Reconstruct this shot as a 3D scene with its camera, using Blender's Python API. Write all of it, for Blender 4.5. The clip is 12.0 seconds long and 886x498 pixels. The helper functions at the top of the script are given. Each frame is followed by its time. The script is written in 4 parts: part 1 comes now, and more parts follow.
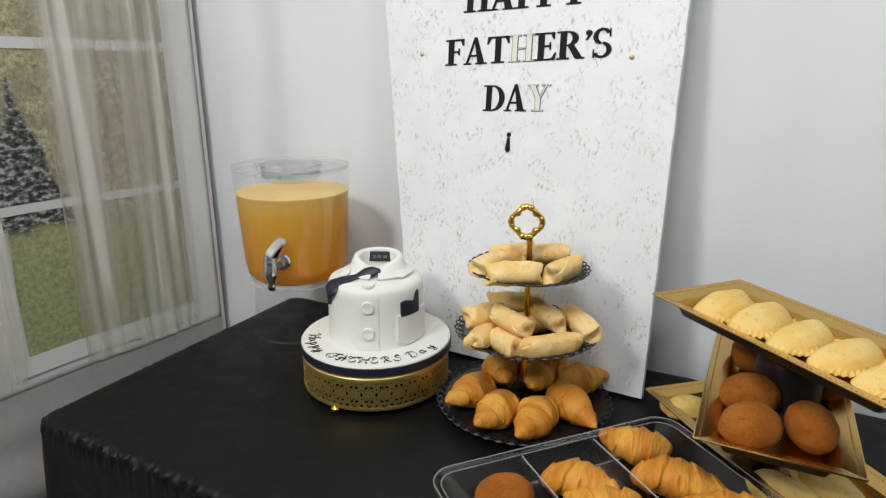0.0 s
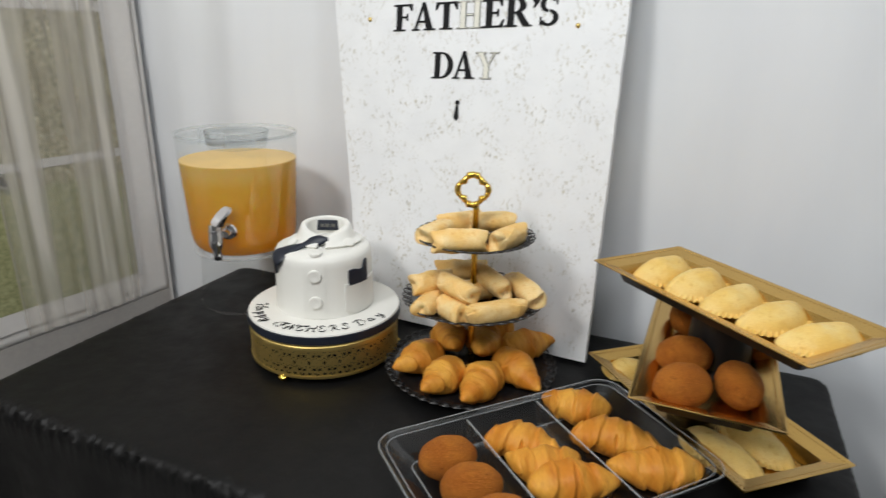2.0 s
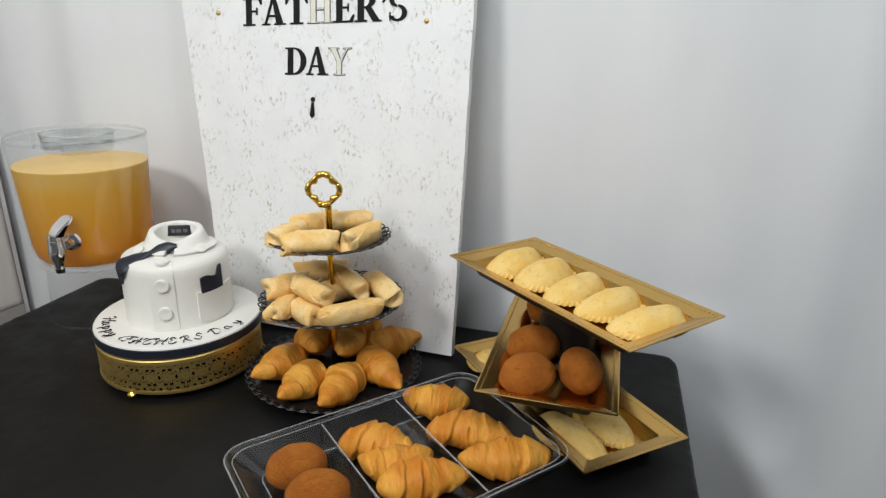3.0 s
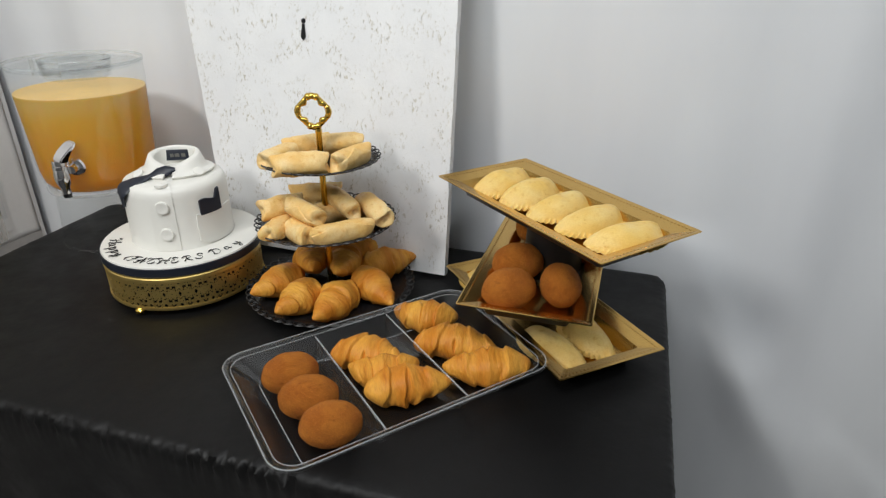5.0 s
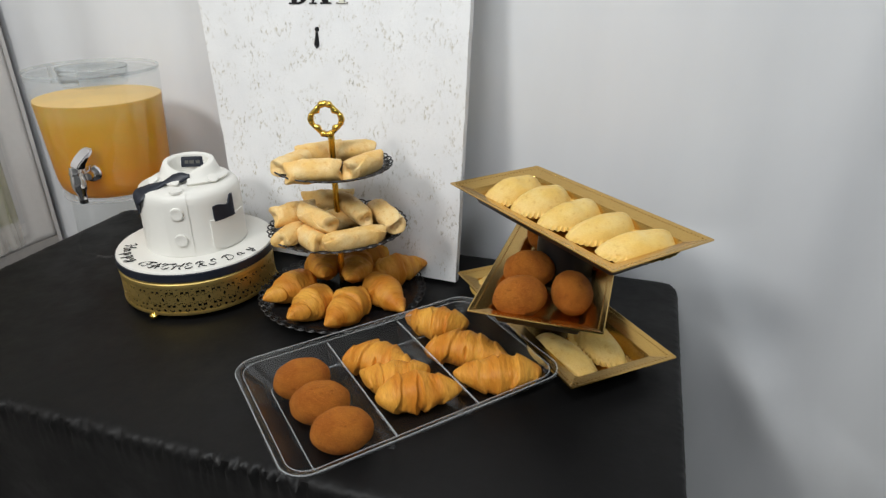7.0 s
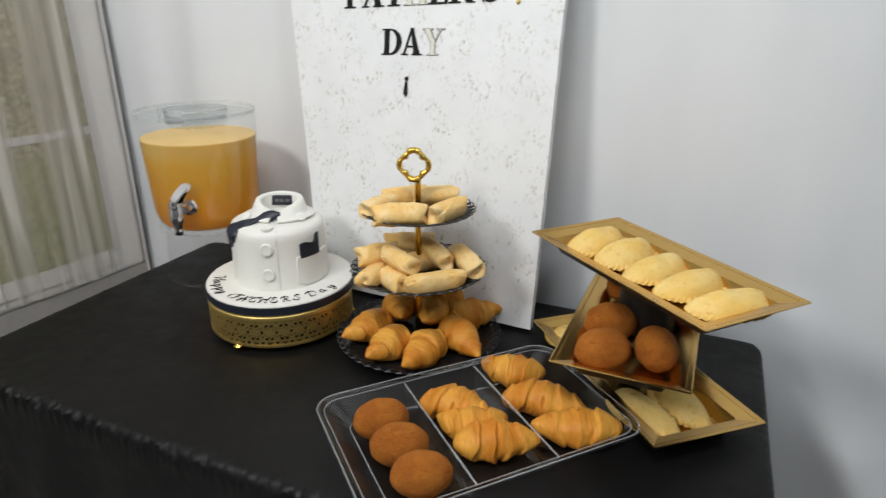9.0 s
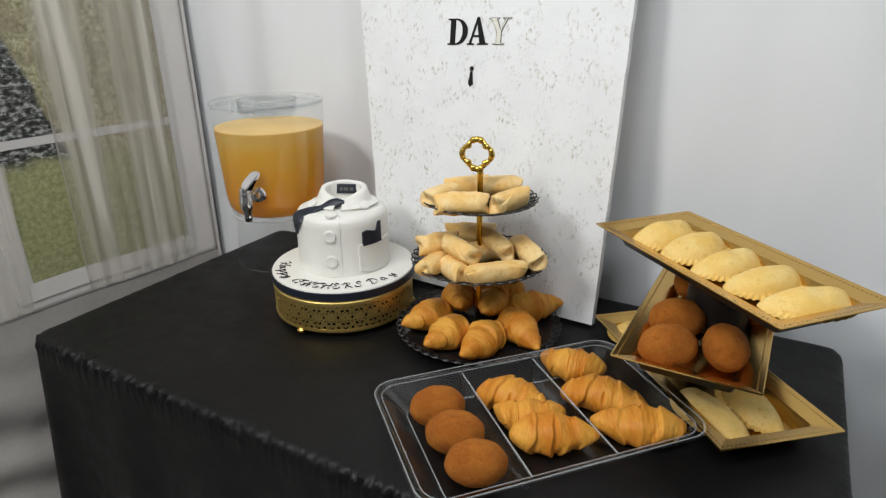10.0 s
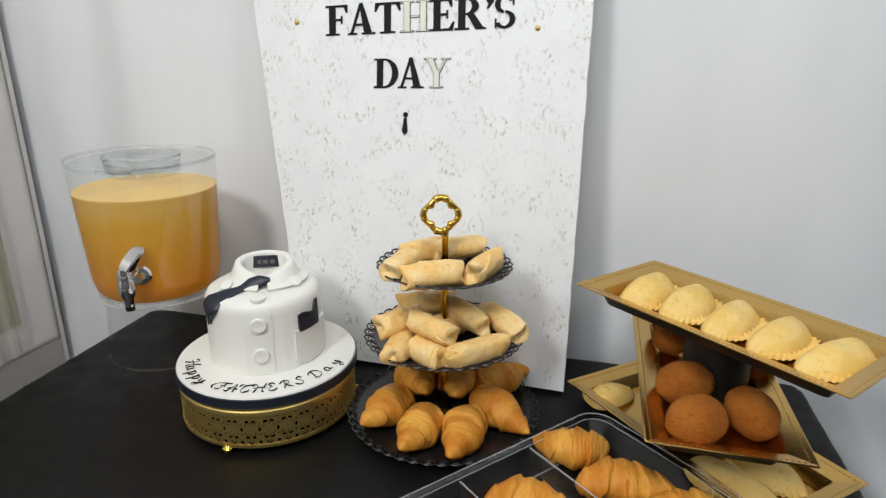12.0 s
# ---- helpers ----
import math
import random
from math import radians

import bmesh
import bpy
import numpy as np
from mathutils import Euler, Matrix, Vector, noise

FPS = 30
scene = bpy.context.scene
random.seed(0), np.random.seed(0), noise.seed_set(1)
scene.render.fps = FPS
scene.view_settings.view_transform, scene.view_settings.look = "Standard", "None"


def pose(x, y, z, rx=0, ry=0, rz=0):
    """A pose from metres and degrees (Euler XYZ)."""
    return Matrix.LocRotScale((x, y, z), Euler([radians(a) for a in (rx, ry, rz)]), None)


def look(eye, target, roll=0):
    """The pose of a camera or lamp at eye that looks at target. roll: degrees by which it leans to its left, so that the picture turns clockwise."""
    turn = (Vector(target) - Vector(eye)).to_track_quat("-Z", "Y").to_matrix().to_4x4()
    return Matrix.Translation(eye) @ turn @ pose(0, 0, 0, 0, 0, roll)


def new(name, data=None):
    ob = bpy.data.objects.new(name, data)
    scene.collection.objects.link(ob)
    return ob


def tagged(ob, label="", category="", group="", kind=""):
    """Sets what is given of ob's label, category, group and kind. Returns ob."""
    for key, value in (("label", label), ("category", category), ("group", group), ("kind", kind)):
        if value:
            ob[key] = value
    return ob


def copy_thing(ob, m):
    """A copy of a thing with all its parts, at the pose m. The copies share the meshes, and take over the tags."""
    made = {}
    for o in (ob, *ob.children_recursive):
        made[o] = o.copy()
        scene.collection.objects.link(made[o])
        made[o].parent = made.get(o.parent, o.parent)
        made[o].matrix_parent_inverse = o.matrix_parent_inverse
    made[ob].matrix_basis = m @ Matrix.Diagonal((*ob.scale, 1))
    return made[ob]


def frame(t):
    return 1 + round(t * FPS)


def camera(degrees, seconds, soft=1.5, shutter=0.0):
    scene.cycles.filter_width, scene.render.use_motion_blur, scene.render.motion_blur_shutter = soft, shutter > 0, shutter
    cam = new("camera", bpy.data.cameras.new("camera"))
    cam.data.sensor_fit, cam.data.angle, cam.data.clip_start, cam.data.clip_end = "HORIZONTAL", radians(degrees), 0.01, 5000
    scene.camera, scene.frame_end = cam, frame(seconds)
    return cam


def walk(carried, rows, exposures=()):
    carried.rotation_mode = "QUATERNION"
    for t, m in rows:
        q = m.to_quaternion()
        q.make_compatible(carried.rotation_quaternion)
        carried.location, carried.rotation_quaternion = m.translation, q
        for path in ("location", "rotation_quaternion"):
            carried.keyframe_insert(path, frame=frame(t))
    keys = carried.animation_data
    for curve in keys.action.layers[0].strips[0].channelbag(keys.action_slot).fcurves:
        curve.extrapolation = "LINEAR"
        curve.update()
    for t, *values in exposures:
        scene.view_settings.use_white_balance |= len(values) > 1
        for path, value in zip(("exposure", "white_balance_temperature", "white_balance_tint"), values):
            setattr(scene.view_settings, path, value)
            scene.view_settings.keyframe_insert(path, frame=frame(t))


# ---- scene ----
cam = camera(71.6, 12.0, 1.3, 0.5)
PATH = [
    (0, (0.087, 0.07, 1.311), (0.006, 1.988, 0.749), 0.1),
    (0.5, (0.084, 0.074, 1.311), (0.015, 1.975, 0.692), 0.1),
    (1, (0.089, 0.077, 1.311), (0.013, 1.954, 0.623), -0.2),
    (1.5, (0.089, 0.077, 1.312), (0.01, 1.954, 0.627), -0.3),
    (2, (0.109, 0.066, 1.306), (0.158, 1.957, 0.658), 1.1),
    (2.5, (0.152, 0.068, 1.308), (0.386, 1.946, 0.661), 1.4),
    (2.7, (0.177, 0.07, 1.315), (0.499, 1.931, 0.659), 1.2),
    (4.3, (0.253, 0.044, 1.315), (0.5, 1.892, 0.589), 0.3),
    (4.5, (0.249, 0.036, 1.308), (0.495, 1.838, 0.477), 0.1),
    (5, (0.253, 0.033, 1.307), (0.497, 1.816, 0.435), 0.1),
    (5.5, (0.254, 0.031, 1.307), (0.499, 1.812, 0.431), 0.0),
    (6, (0.252, 0.031, 1.311), (0.478, 1.819, 0.445), -0.2),
    (6.5, (0.252, 0.031, 1.307), (0.486, 1.823, 0.451), 0.0),
    (7, (0.251, 0.031, 1.31), (0.463, 1.827, 0.455), -0.1),
    (7.2, (0.259, 0.036, 1.317), (0.454, 1.863, 0.528), -0.3),
    (8.8, (0.233, 0.028, 1.326), (0.326, 1.882, 0.583), 0.3),
    (9, (0.208, 0.027, 1.322), (0.247, 1.887, 0.588), 0.4),
    (9.5, (0.206, 0.029, 1.312), (0.104, 1.886, 0.576), 0.2),
    (10, (0.211, 0.027, 1.308), (0.047, 1.877, 0.567), -0.5),
    (10.5, (0.211, 0.035, 1.331), (0.03, 1.935, 0.733), -0.5),
    (11, (0.13, 0.145, 1.316), (0.223, 2.037, 0.674), -0.7),
    (11.5, (0.082, 0.168, 1.318), (0.352, 2.042, 0.674), -1.2),
    (12, (0.02, 0.203, 1.308), (0.39, 2.063, 0.671), 0.5),
]
walk(cam, [(t, look(eye, target, roll)) for t, eye, target, roll in PATH])
# ---- world and light ----
world = bpy.data.worlds.new("world")
scene.world = world
world.use_nodes = True
world.node_tree.nodes["Background"].inputs["Color"].default_value = (0.9, 0.95, 1.0, 1)
world.node_tree.nodes["Background"].inputs["Strength"].default_value = 0.3


def area_lamp(name, eye, target, sx, sy, watts, colour):
    d = bpy.data.lights.new(name, "AREA")
    d.shape, d.size, d.size_y, d.energy, d.color = "RECTANGLE", sx, sy, watts, colour
    ob = new(name, d)
    ob.matrix_world = look(eye, target)
    return ob


# a lamp on each side behind the camera, and an added overhead fill, unseen
area_lamp("left_lamp", (-1.02, -0.30, 2.25), (0.2, 1.2, 0.9), 0.34, 0.34, 17.6, (0.985, 0.985, 0.965))
area_lamp("right_lamp", (0.90, -0.38, 2.32), (0.1, 1.2, 0.9), 0.34, 0.34, 6.0, (0.88, 0.95, 1.0))
area_lamp("overhead_fill_lamp", (-0.12, 0.10, 2.44), (-0.12, 0.10, 0), 0.5, 0.5, 13.6, (0.93, 0.97, 1.0))

# ---- materials ----


def nodes_of(name):
    m = bpy.data.materials.new(name)
    m.use_nodes = True
    nt = m.node_tree
    return m, nt, nt.nodes["Principled BSDF"], nt.nodes["Material Output"]


def node(nt, kind, **sets):
    n = nt.nodes.new(kind)
    for k, v in sets.items():
        n.inputs[k.replace("_", " ")].default_value = v
    return n


def coords(nt, scale=(1, 1, 1)):
    tc = nt.nodes.new("ShaderNodeTexCoord")
    mp = nt.nodes.new("ShaderNodeMapping")
    mp.inputs["Scale"].default_value = scale
    nt.links.new(tc.outputs["Object"], mp.inputs["Vector"])
    return mp.outputs["Vector"]


def ramp(nt, fac, stops):
    r = nt.nodes.new("ShaderNodeValToRGB")
    el = r.color_ramp.elements
    while len(el) < len(stops):
        el.new(0.5)
    for e, (p, c) in zip(el, stops):
        e.position, e.color = p, (*c, 1)
    nt.links.new(fac, r.inputs["Fac"])
    return r.outputs["Color"]


def blend(nt, fac, a, b, how="MIX"):
    m = nt.nodes.new("ShaderNodeMix")
    m.data_type, m.blend_type = "RGBA", how
    for v, k in ((fac, 0), (a, 6), (b, 7)):
        if hasattr(v, "is_output"):
            nt.links.new(v, m.inputs[k])
        elif k == 0:
            m.inputs[k].default_value = v
        else:
            m.inputs[k].default_value = (*v, 1)
    return m.outputs[2]


def noise_tex(nt, vec, scale, detail=4, rough=0.55):
    n = node(nt, "ShaderNodeTexNoise", Scale=scale, Detail=detail, Roughness=rough)
    nt.links.new(vec, n.inputs["Vector"])
    return n.outputs["Fac"]


def bump(nt, bs, height, strength, dist=0.002, prev=None):
    b = node(nt, "ShaderNodeBump", Strength=strength, Distance=dist)
    nt.links.new(height, b.inputs["Height"])
    if prev:
        nt.links.new(prev, b.inputs["Normal"])
    nt.links.new(b.outputs["Normal"], bs.inputs["Normal"])
    return b.outputs["Normal"]


def plain(name, colour, rough=0.5, metal=0.0, vary=0.12, scale=40, bumps=0.1, stretch=(1, 1, 1), spec=0.5, coat=0.0):
    """A surface whose colour and gloss vary at two scales, with fine relief."""
    m, nt, bs, out = nodes_of(name)
    v = coords(nt, stretch)
    big, small = noise_tex(nt, v, scale * 0.15), noise_tex(nt, v, scale * 3)
    dark = tuple(c * (1 - vary) for c in colour)
    light = tuple(min(1, c * (1 + vary)) for c in colour)
    c1 = ramp(nt, big, [(0.3, dark), (0.7, light)])
    c2 = blend(nt, 0.25, c1, ramp(nt, small, [(0.35, dark), (0.65, light)]))
    nt.links.new(c2, bs.inputs["Base Color"])
    rr = nt.nodes.new("ShaderNodeMapRange")
    rr.inputs["To Min"].default_value, rr.inputs["To Max"].default_value = rough * 0.85, min(1, rough * 1.15)
    nt.links.new(big, rr.inputs["Value"])
    nt.links.new(rr.outputs["Result"], bs.inputs["Roughness"])
    bs.inputs["Metallic"].default_value = metal
    bs.inputs["Specular IOR Level"].default_value = spec
    bs.inputs["Coat Weight"].default_value = coat
    if bumps:
        bump(nt, bs, small, bumps, 0.001)
    return m


def clear_plastic(name, tint=(0.97, 0.98, 0.98), rough=0.03, gloss=0.35):
    """Thin clear plastic: light passes straight on, and the surface mirrors by Fresnel."""
    m, nt, bs, out = nodes_of(name)
    nt.nodes.remove(bs)
    tr = node(nt, "ShaderNodeBsdfTransparent", Color=(*tint, 1))
    gl = node(nt, "ShaderNodeBsdfGlossy", Roughness=rough)
    lw = node(nt, "ShaderNodeLayerWeight", Blend=0.5)
    pw = nt.nodes.new("ShaderNodeMath")
    pw.operation = "POWER"
    nt.links.new(lw.outputs["Facing"], pw.inputs[0])
    pw.inputs[1].default_value = 4.0
    fr = nt.nodes.new("ShaderNodeMath")
    fr.operation = "MULTIPLY_ADD"
    nt.links.new(pw.outputs[0], fr.inputs[0])
    fr.inputs[1].default_value, fr.inputs[2].default_value = gloss, 0.03 + 0.09 * gloss
    mx = nt.nodes.new("ShaderNodeMixShader")
    nt.links.new(fr.outputs[0], mx.inputs[0])
    nt.links.new(tr.outputs[0], mx.inputs[1])
    nt.links.new(gl.outputs[0], mx.inputs[2])
    nt.links.new(mx.outputs[0], out.inputs["Surface"])
    return m


def clear_edge(name):
    """The thick rounded edges of clear plastic: see-through, their gleam partly put in as milky colour."""
    m, nt, bs, out = nodes_of(name)
    tr = node(nt, "ShaderNodeBsdfTransparent", Color=(0.93, 0.94, 0.94, 1))
    bs.inputs["Base Color"].default_value = (0.80, 0.82, 0.83, 1)
    bs.inputs["Roughness"].default_value = 0.06
    bs.inputs["Coat Weight"].default_value = 0.6
    mx = node(nt, "ShaderNodeMixShader", Fac=0.22)
    nt.links.new(tr.outputs[0], mx.inputs[1])
    nt.links.new(bs.outputs[0], mx.inputs[2])
    nt.links.new(mx.outputs[0], out.inputs["Surface"])
    return m


def pastry(name, pale, gold, brown, rough=0.5, scale=30, crumb=0.0, streak=(1, 1, 1), relief=0.4):
    """Baked or fried dough: pale to gold patches, brown spots, small blisters."""
    m, nt, bs, out = nodes_of(name)
    v = coords(nt, streak)
    info = nt.nodes.new("ShaderNodeObjectInfo")
    add = nt.nodes.new("ShaderNodeVectorMath")
    nt.links.new(v, add.inputs[0])
    nt.links.new(info.outputs["Random"], add.inputs[1])
    v = add.outputs[0]
    big, mid, small = noise_tex(nt, v, scale), noise_tex(nt, v, scale * 4, 5, 0.65), noise_tex(nt, v, scale * 25, 3)
    c = ramp(nt, big, [(0.32, pale), (0.62, gold)])
    c = blend(nt, ramp(nt, mid, [(0.58, (0, 0, 0)), (0.74, (0.8, 0.8, 0.8))]), c, brown)
    c = blend(nt, ramp(nt, small, [(0.35, (0.25, 0.25, 0.25)), (0.6, (0, 0, 0))]), c, brown)
    nt.links.new(c, bs.inputs["Base Color"])
    bs.inputs["Roughness"].default_value = rough
    bs.inputs["Specular IOR Level"].default_value = 0.25
    bs.inputs["Subsurface Weight"].default_value = 0.04
    bs.inputs["Subsurface Radius"].default_value = (0.01, 0.005, 0.002)
    n1 = bump(nt, bs, mid, relief, 0.002)
    if crumb:
        vo = node(nt, "ShaderNodeTexVoronoi", Scale=800)
        speck = ramp(nt, noise_tex(nt, v, 850, 3, 0.65), [(0.52, (0, 0, 0)), (0.70, (0.55, 0.55, 0.55))])
        c = blend(nt, speck, c, tuple(min(1, q * 1.9 + 0.02) for q in pale))
        nt.links.new(c, bs.inputs["Base Color"])
        nt.links.new(v, vo.inputs["Vector"])
        bump(nt, bs, vo.outputs["Distance"], crumb, 0.002, n1)
    else:
        bump(nt, bs, small, 0.12, 0.001, n1)
    return m


def cloth_black():
    m, nt, bs, out = nodes_of("black_plastic_cloth")
    v = coords(nt)
    big, mid, fine = noise_tex(nt, v, 3.5), noise_tex(nt, v, 22, 5), noise_tex(nt, v, 900, 2)
    nt.links.new(ramp(nt, big, [(0.3, (0.0030, 0.0029, 0.0030)), (0.7, (0.0055, 0.0052, 0.0052))]), bs.inputs["Base Color"])
    nt.links.new(ramp(nt, mid, [(0.3, (0.42, 0.42, 0.42)), (0.7, (0.58, 0.58, 0.58))]), bs.inputs["Roughness"])
    bs.inputs["Specular IOR Level"].default_value = 0.24
    n1 = bump(nt, bs, mid, 0.3, 0.004)
    bump(nt, bs, fine, 0.12, 0.0005, n1)
    return m


def drape_white():
    m, nt, bs, out = nodes_of("white_drape")
    v = coords(nt)
    weave = noise_tex(nt, v, 1200, 2)
    big, mid = noise_tex(nt, coords(nt, (1, 1, 0.25)), 5), noise_tex(nt, v, 28)
    nt.links.new(ramp(nt, big, [(0.3, (0.79, 0.80, 0.82)), (0.7, (0.845, 0.855, 0.865))]), bs.inputs["Base Color"])
    bs.inputs["Roughness"].default_value = 0.75
    bs.inputs["Sheen Weight"].default_value = 0.15
    n1 = bump(nt, bs, mid, 0.1, 0.004)
    bump(nt, bs, weave, 0.08, 0.0006, n1)
    return m


def board_white():
    """Whitewashed textured board with grey, brown and gold flecks."""
    m, nt, bs, out = nodes_of("flecked_white_board")
    v = coords(nt)
    rot = nt.nodes.new("ShaderNodeMapping")
    rot.inputs["Rotation"].default_value, rot.inputs["Scale"].default_value = (0, 0.6, 0), (1.0, 1, 0.55)
    nt.links.new(v, rot.inputs["Vector"])
    patch = noise_tex(nt, v, 24, 3)
    fleck = noise_tex(nt, rot.outputs[0], 150, 6, 0.72)
    dots = noise_tex(nt, v, 130, 3, 0.6)
    stain = noise_tex(nt, v, 14, 4)
    base = ramp(nt, stain, [(0.3, (0.82, 0.825, 0.83)), (0.7, (0.88, 0.885, 0.885))])
    mask = ramp(nt, fleck, [(0.525, (0, 0, 0)), (0.60, (1, 1, 1))])
    area = ramp(nt, patch, [(0.46, (0, 0, 0)), (0.60, (1, 1, 1))])
    both = blend(nt, 1.0, mask, area, "MULTIPLY")
    fc = ramp(nt, dots, [(0.42, (0.46, 0.45, 0.42)), (0.5, (0.54, 0.49, 0.38)), (0.58, (0.66, 0.65, 0.61))])
    c = blend(nt, both, base, fc)
    c = blend(nt, ramp(nt, dots, [(0.69, (0, 0, 0)), (0.73, (0.7, 0.7, 0.7))]), c, (0.33, 0.27, 0.16))
    nt.links.new(c, bs.inputs["Base Color"])
    bs.inputs["Roughness"].default_value = 0.55
    n1 = bump(nt, bs, fleck, 0.25, 0.003)
    bump(nt, bs, dots, 0.2, 0.001, n1)
    return m


def scenery():
    """The printed view in the window: lawn below, shrubs and a bluish conifer above."""
    m, nt, bs, out = nodes_of("printed_garden_view")
    v = coords(nt)
    sep = nt.nodes.new("ShaderNodeSeparateXYZ")
    nt.links.new(v, sep.inputs[0])
    leaf, clump = noise_tex(nt, v, 90, 6, 0.7), noise_tex(nt, v, 16, 5, 0.65)
    grass = ramp(nt, leaf, [(0.35, (0.22, 0.235, 0.10)), (0.65, (0.42, 0.41, 0.22))])
    shrub = ramp(nt, leaf, [(0.36, (0.15, 0.14, 0.075)), (0.5, (0.37, 0.345, 0.205)), (0.66, (0.60, 0.55, 0.39))])
    shrub = blend(nt, ramp(nt, clump, [(0.4, (0, 0, 0)), (0.62, (0.7, 0.7, 0.7))]), shrub, (0.22, 0.19, 0.12))
    fir = ramp(nt, noise_tex(nt, coords(nt, (1, 1, 1.7)), 60, 4, 0.6), [(0.42, (0.015, 0.017, 0.014)), (0.52, (0.10, 0.105, 0.10)), (0.62, (0.42, 0.42, 0.40))])

    def edge(socket, at, soft, wobble):
        a = nt.nodes.new("ShaderNodeMath")
        a.operation = "MULTIPLY_ADD"
        nt.links.new(clump, a.inputs[0])
        a.inputs[1].default_value = wobble
        nt.links.new(socket, a.inputs[2])
        r = nt.nodes.new("ShaderNodeMapRange")
        nt.links.new(a.outputs[0], r.inputs["Value"])
        r.inputs["From Min"].default_value, r.inputs["From Max"].default_value = at - soft + wobble / 2, at + soft + wobble / 2
        return r.outputs[0]

    # the conifer: a cone about its axis, widening downwards
    ax = nt.nodes.new("ShaderNodeMath")
    ax.inputs[1].default_value = 0.352
    nt.links.new(sep.outputs["X"], ax.inputs[0])
    ab = nt.nodes.new("ShaderNodeMath")
    ab.operation = "ABSOLUTE"
    nt.links.new(ax.outputs[0], ab.inputs[0])
    cone = nt.nodes.new("ShaderNodeMath")
    cone.operation = "MULTIPLY_ADD"
    nt.links.new(sep.outputs["Z"], cone.inputs[0])
    cone.inputs[1].default_value = 0.30
    nt.links.new(ab.outputs[0], cone.inputs[2])
    firmask = edge(cone.outputs[0], 0.385, 0.006, 0.05)
    c = blend(nt, firmask, fir, shrub)
    c = blend(nt, edge(sep.outputs["Z"], 0.975, 0.012, 0.06), grass, c)
    nt.links.new(c, bs.inputs["Base Color"])
    bs.inputs["Roughness"].default_value = 0.7
    return m


def sheer():
    m, nt, bs, out = nodes_of("sheer_curtain_print")
    v = coords(nt, (1, 1, 0.05))
    st = noise_tex(nt, v, 24, 2, 0.5)
    al = ramp(nt, st, [(0.38, (0.26, 0.26, 0.26)), (0.52, (0.42, 0.42, 0.42)), (0.60, (0.50, 0.50, 0.50)), (0.66, (0.74, 0.74, 0.74))])
    nt.links.new(ramp(nt, st, [(0.3, (0.64, 0.59, 0.51)), (0.65, (0.72, 0.68, 0.61))]), bs.inputs["Base Color"])
    nt.links.new(al, bs.inputs["Alpha"])
    bs.inputs["Roughness"].default_value = 0.8
    return m


M_CLOTH, M_DRAPE, M_BOARD, M_SCENE, M_SHEER = cloth_black(), drape_white(), board_white(), scenery(), sheer()
M_FABRIC = plain("warm_grey_printed_fabric", (0.71, 0.68, 0.65), 0.8, vary=0.06, scale=30, bumps=0.12)
M_FABRIC_LOW = plain("taupe_printed_band", (0.40, 0.375, 0.35), 0.8, vary=0.15, scale=30, bumps=0.15)
M_FRAME = plain("pale_printed_window_bar", (0.60, 0.58, 0.56), 0.8, vary=0.04, scale=30, bumps=0.05)
# tones of the assumed room shell, set for the light it bounces back
M_WALL = plain("unseen_wall", (0.52, 0.52, 0.51), 0.8, scale=12)
M_CEIL = plain("ceiling_paint", (0.75, 0.75, 0.75), 0.9, scale=12)
M_FLOOR = plain("grey_vinyl_floor", (0.35, 0.34, 0.33), 0.5, scale=15)
M_CLEAR = clear_plastic("clear_acrylic", gloss=0.2)
M_TRAYCLEAR = clear_plastic("clear_tray_plastic", (0.90, 0.91, 0.92), 0.14, 0.7)
M_GLASS = clear_edge("acrylic_edge")
M_CHROME = plain("chrome", (0.75, 0.75, 0.77), 0.1, 1.0, vary=0.03, bumps=0.0)
M_GOLD = plain("polished_gold", (0.75, 0.50, 0.10), 0.16, 1.0, vary=0.05, bumps=0.03)
M_GOLDMATT = plain("matt_gold_metal", (0.74, 0.55, 0.19), 0.46, 1.0, vary=0.10, scale=60, bumps=0.08)
M_TRAYGOLD = plain("satin_gold_plastic", (0.66, 0.42, 0.13), 0.24, 1.0, vary=0.06, scale=40, bumps=0.04)
M_BLACK = plain("glossy_black_plastic", (0.010, 0.010, 0.011), 0.22, vary=0.2, bumps=0.03)
M_BLACKMATT = plain("black_satin_plastic", (0.012, 0.011, 0.011), 0.4, vary=0.2, bumps=0.05)
M_ICING = plain("white_fondant", (0.80, 0.785, 0.73), 0.42, vary=0.02, scale=30, bumps=0.05)
M_NAVY = plain("navy_fondant", (0.012, 0.016, 0.028), 0.45, vary=0.2, scale=60, bumps=0.1)
M_INK = plain("black_letter_vinyl", (0.010, 0.010, 0.011), 0.7, vary=0.1, bumps=0.05, spec=0.2)
M_GLITTER = plain("champagne_glitter", (0.74, 0.72, 0.63), 0.4, 0.15, vary=0.22, scale=500, bumps=0.4)
M_OUTLINE = plain("grey_outline", (0.12, 0.115, 0.10), 0.6, vary=0.2)
M_JUICETOP = plain("pale_juice_top", (0.86, 0.58, 0.22), 0.5, vary=0.12, scale=60, bumps=0.2)
M_TABLE = plain("grey_table_plastic", (0.6, 0.6, 0.58), 0.5)
M_ROLL = pastry("spring_roll_wrapper", (0.90, 0.70, 0.36), (0.85, 0.54, 0.18), (0.58, 0.25, 0.04), 0.42, 28)
M_CROISSANT = pastry("croissant_crust", (0.80, 0.41, 0.066), (0.58, 0.203, 0.019), (0.34, 0.092, 0.008), 0.48, 22, streak=(1.7, 0.25, 0.25), relief=1.0)
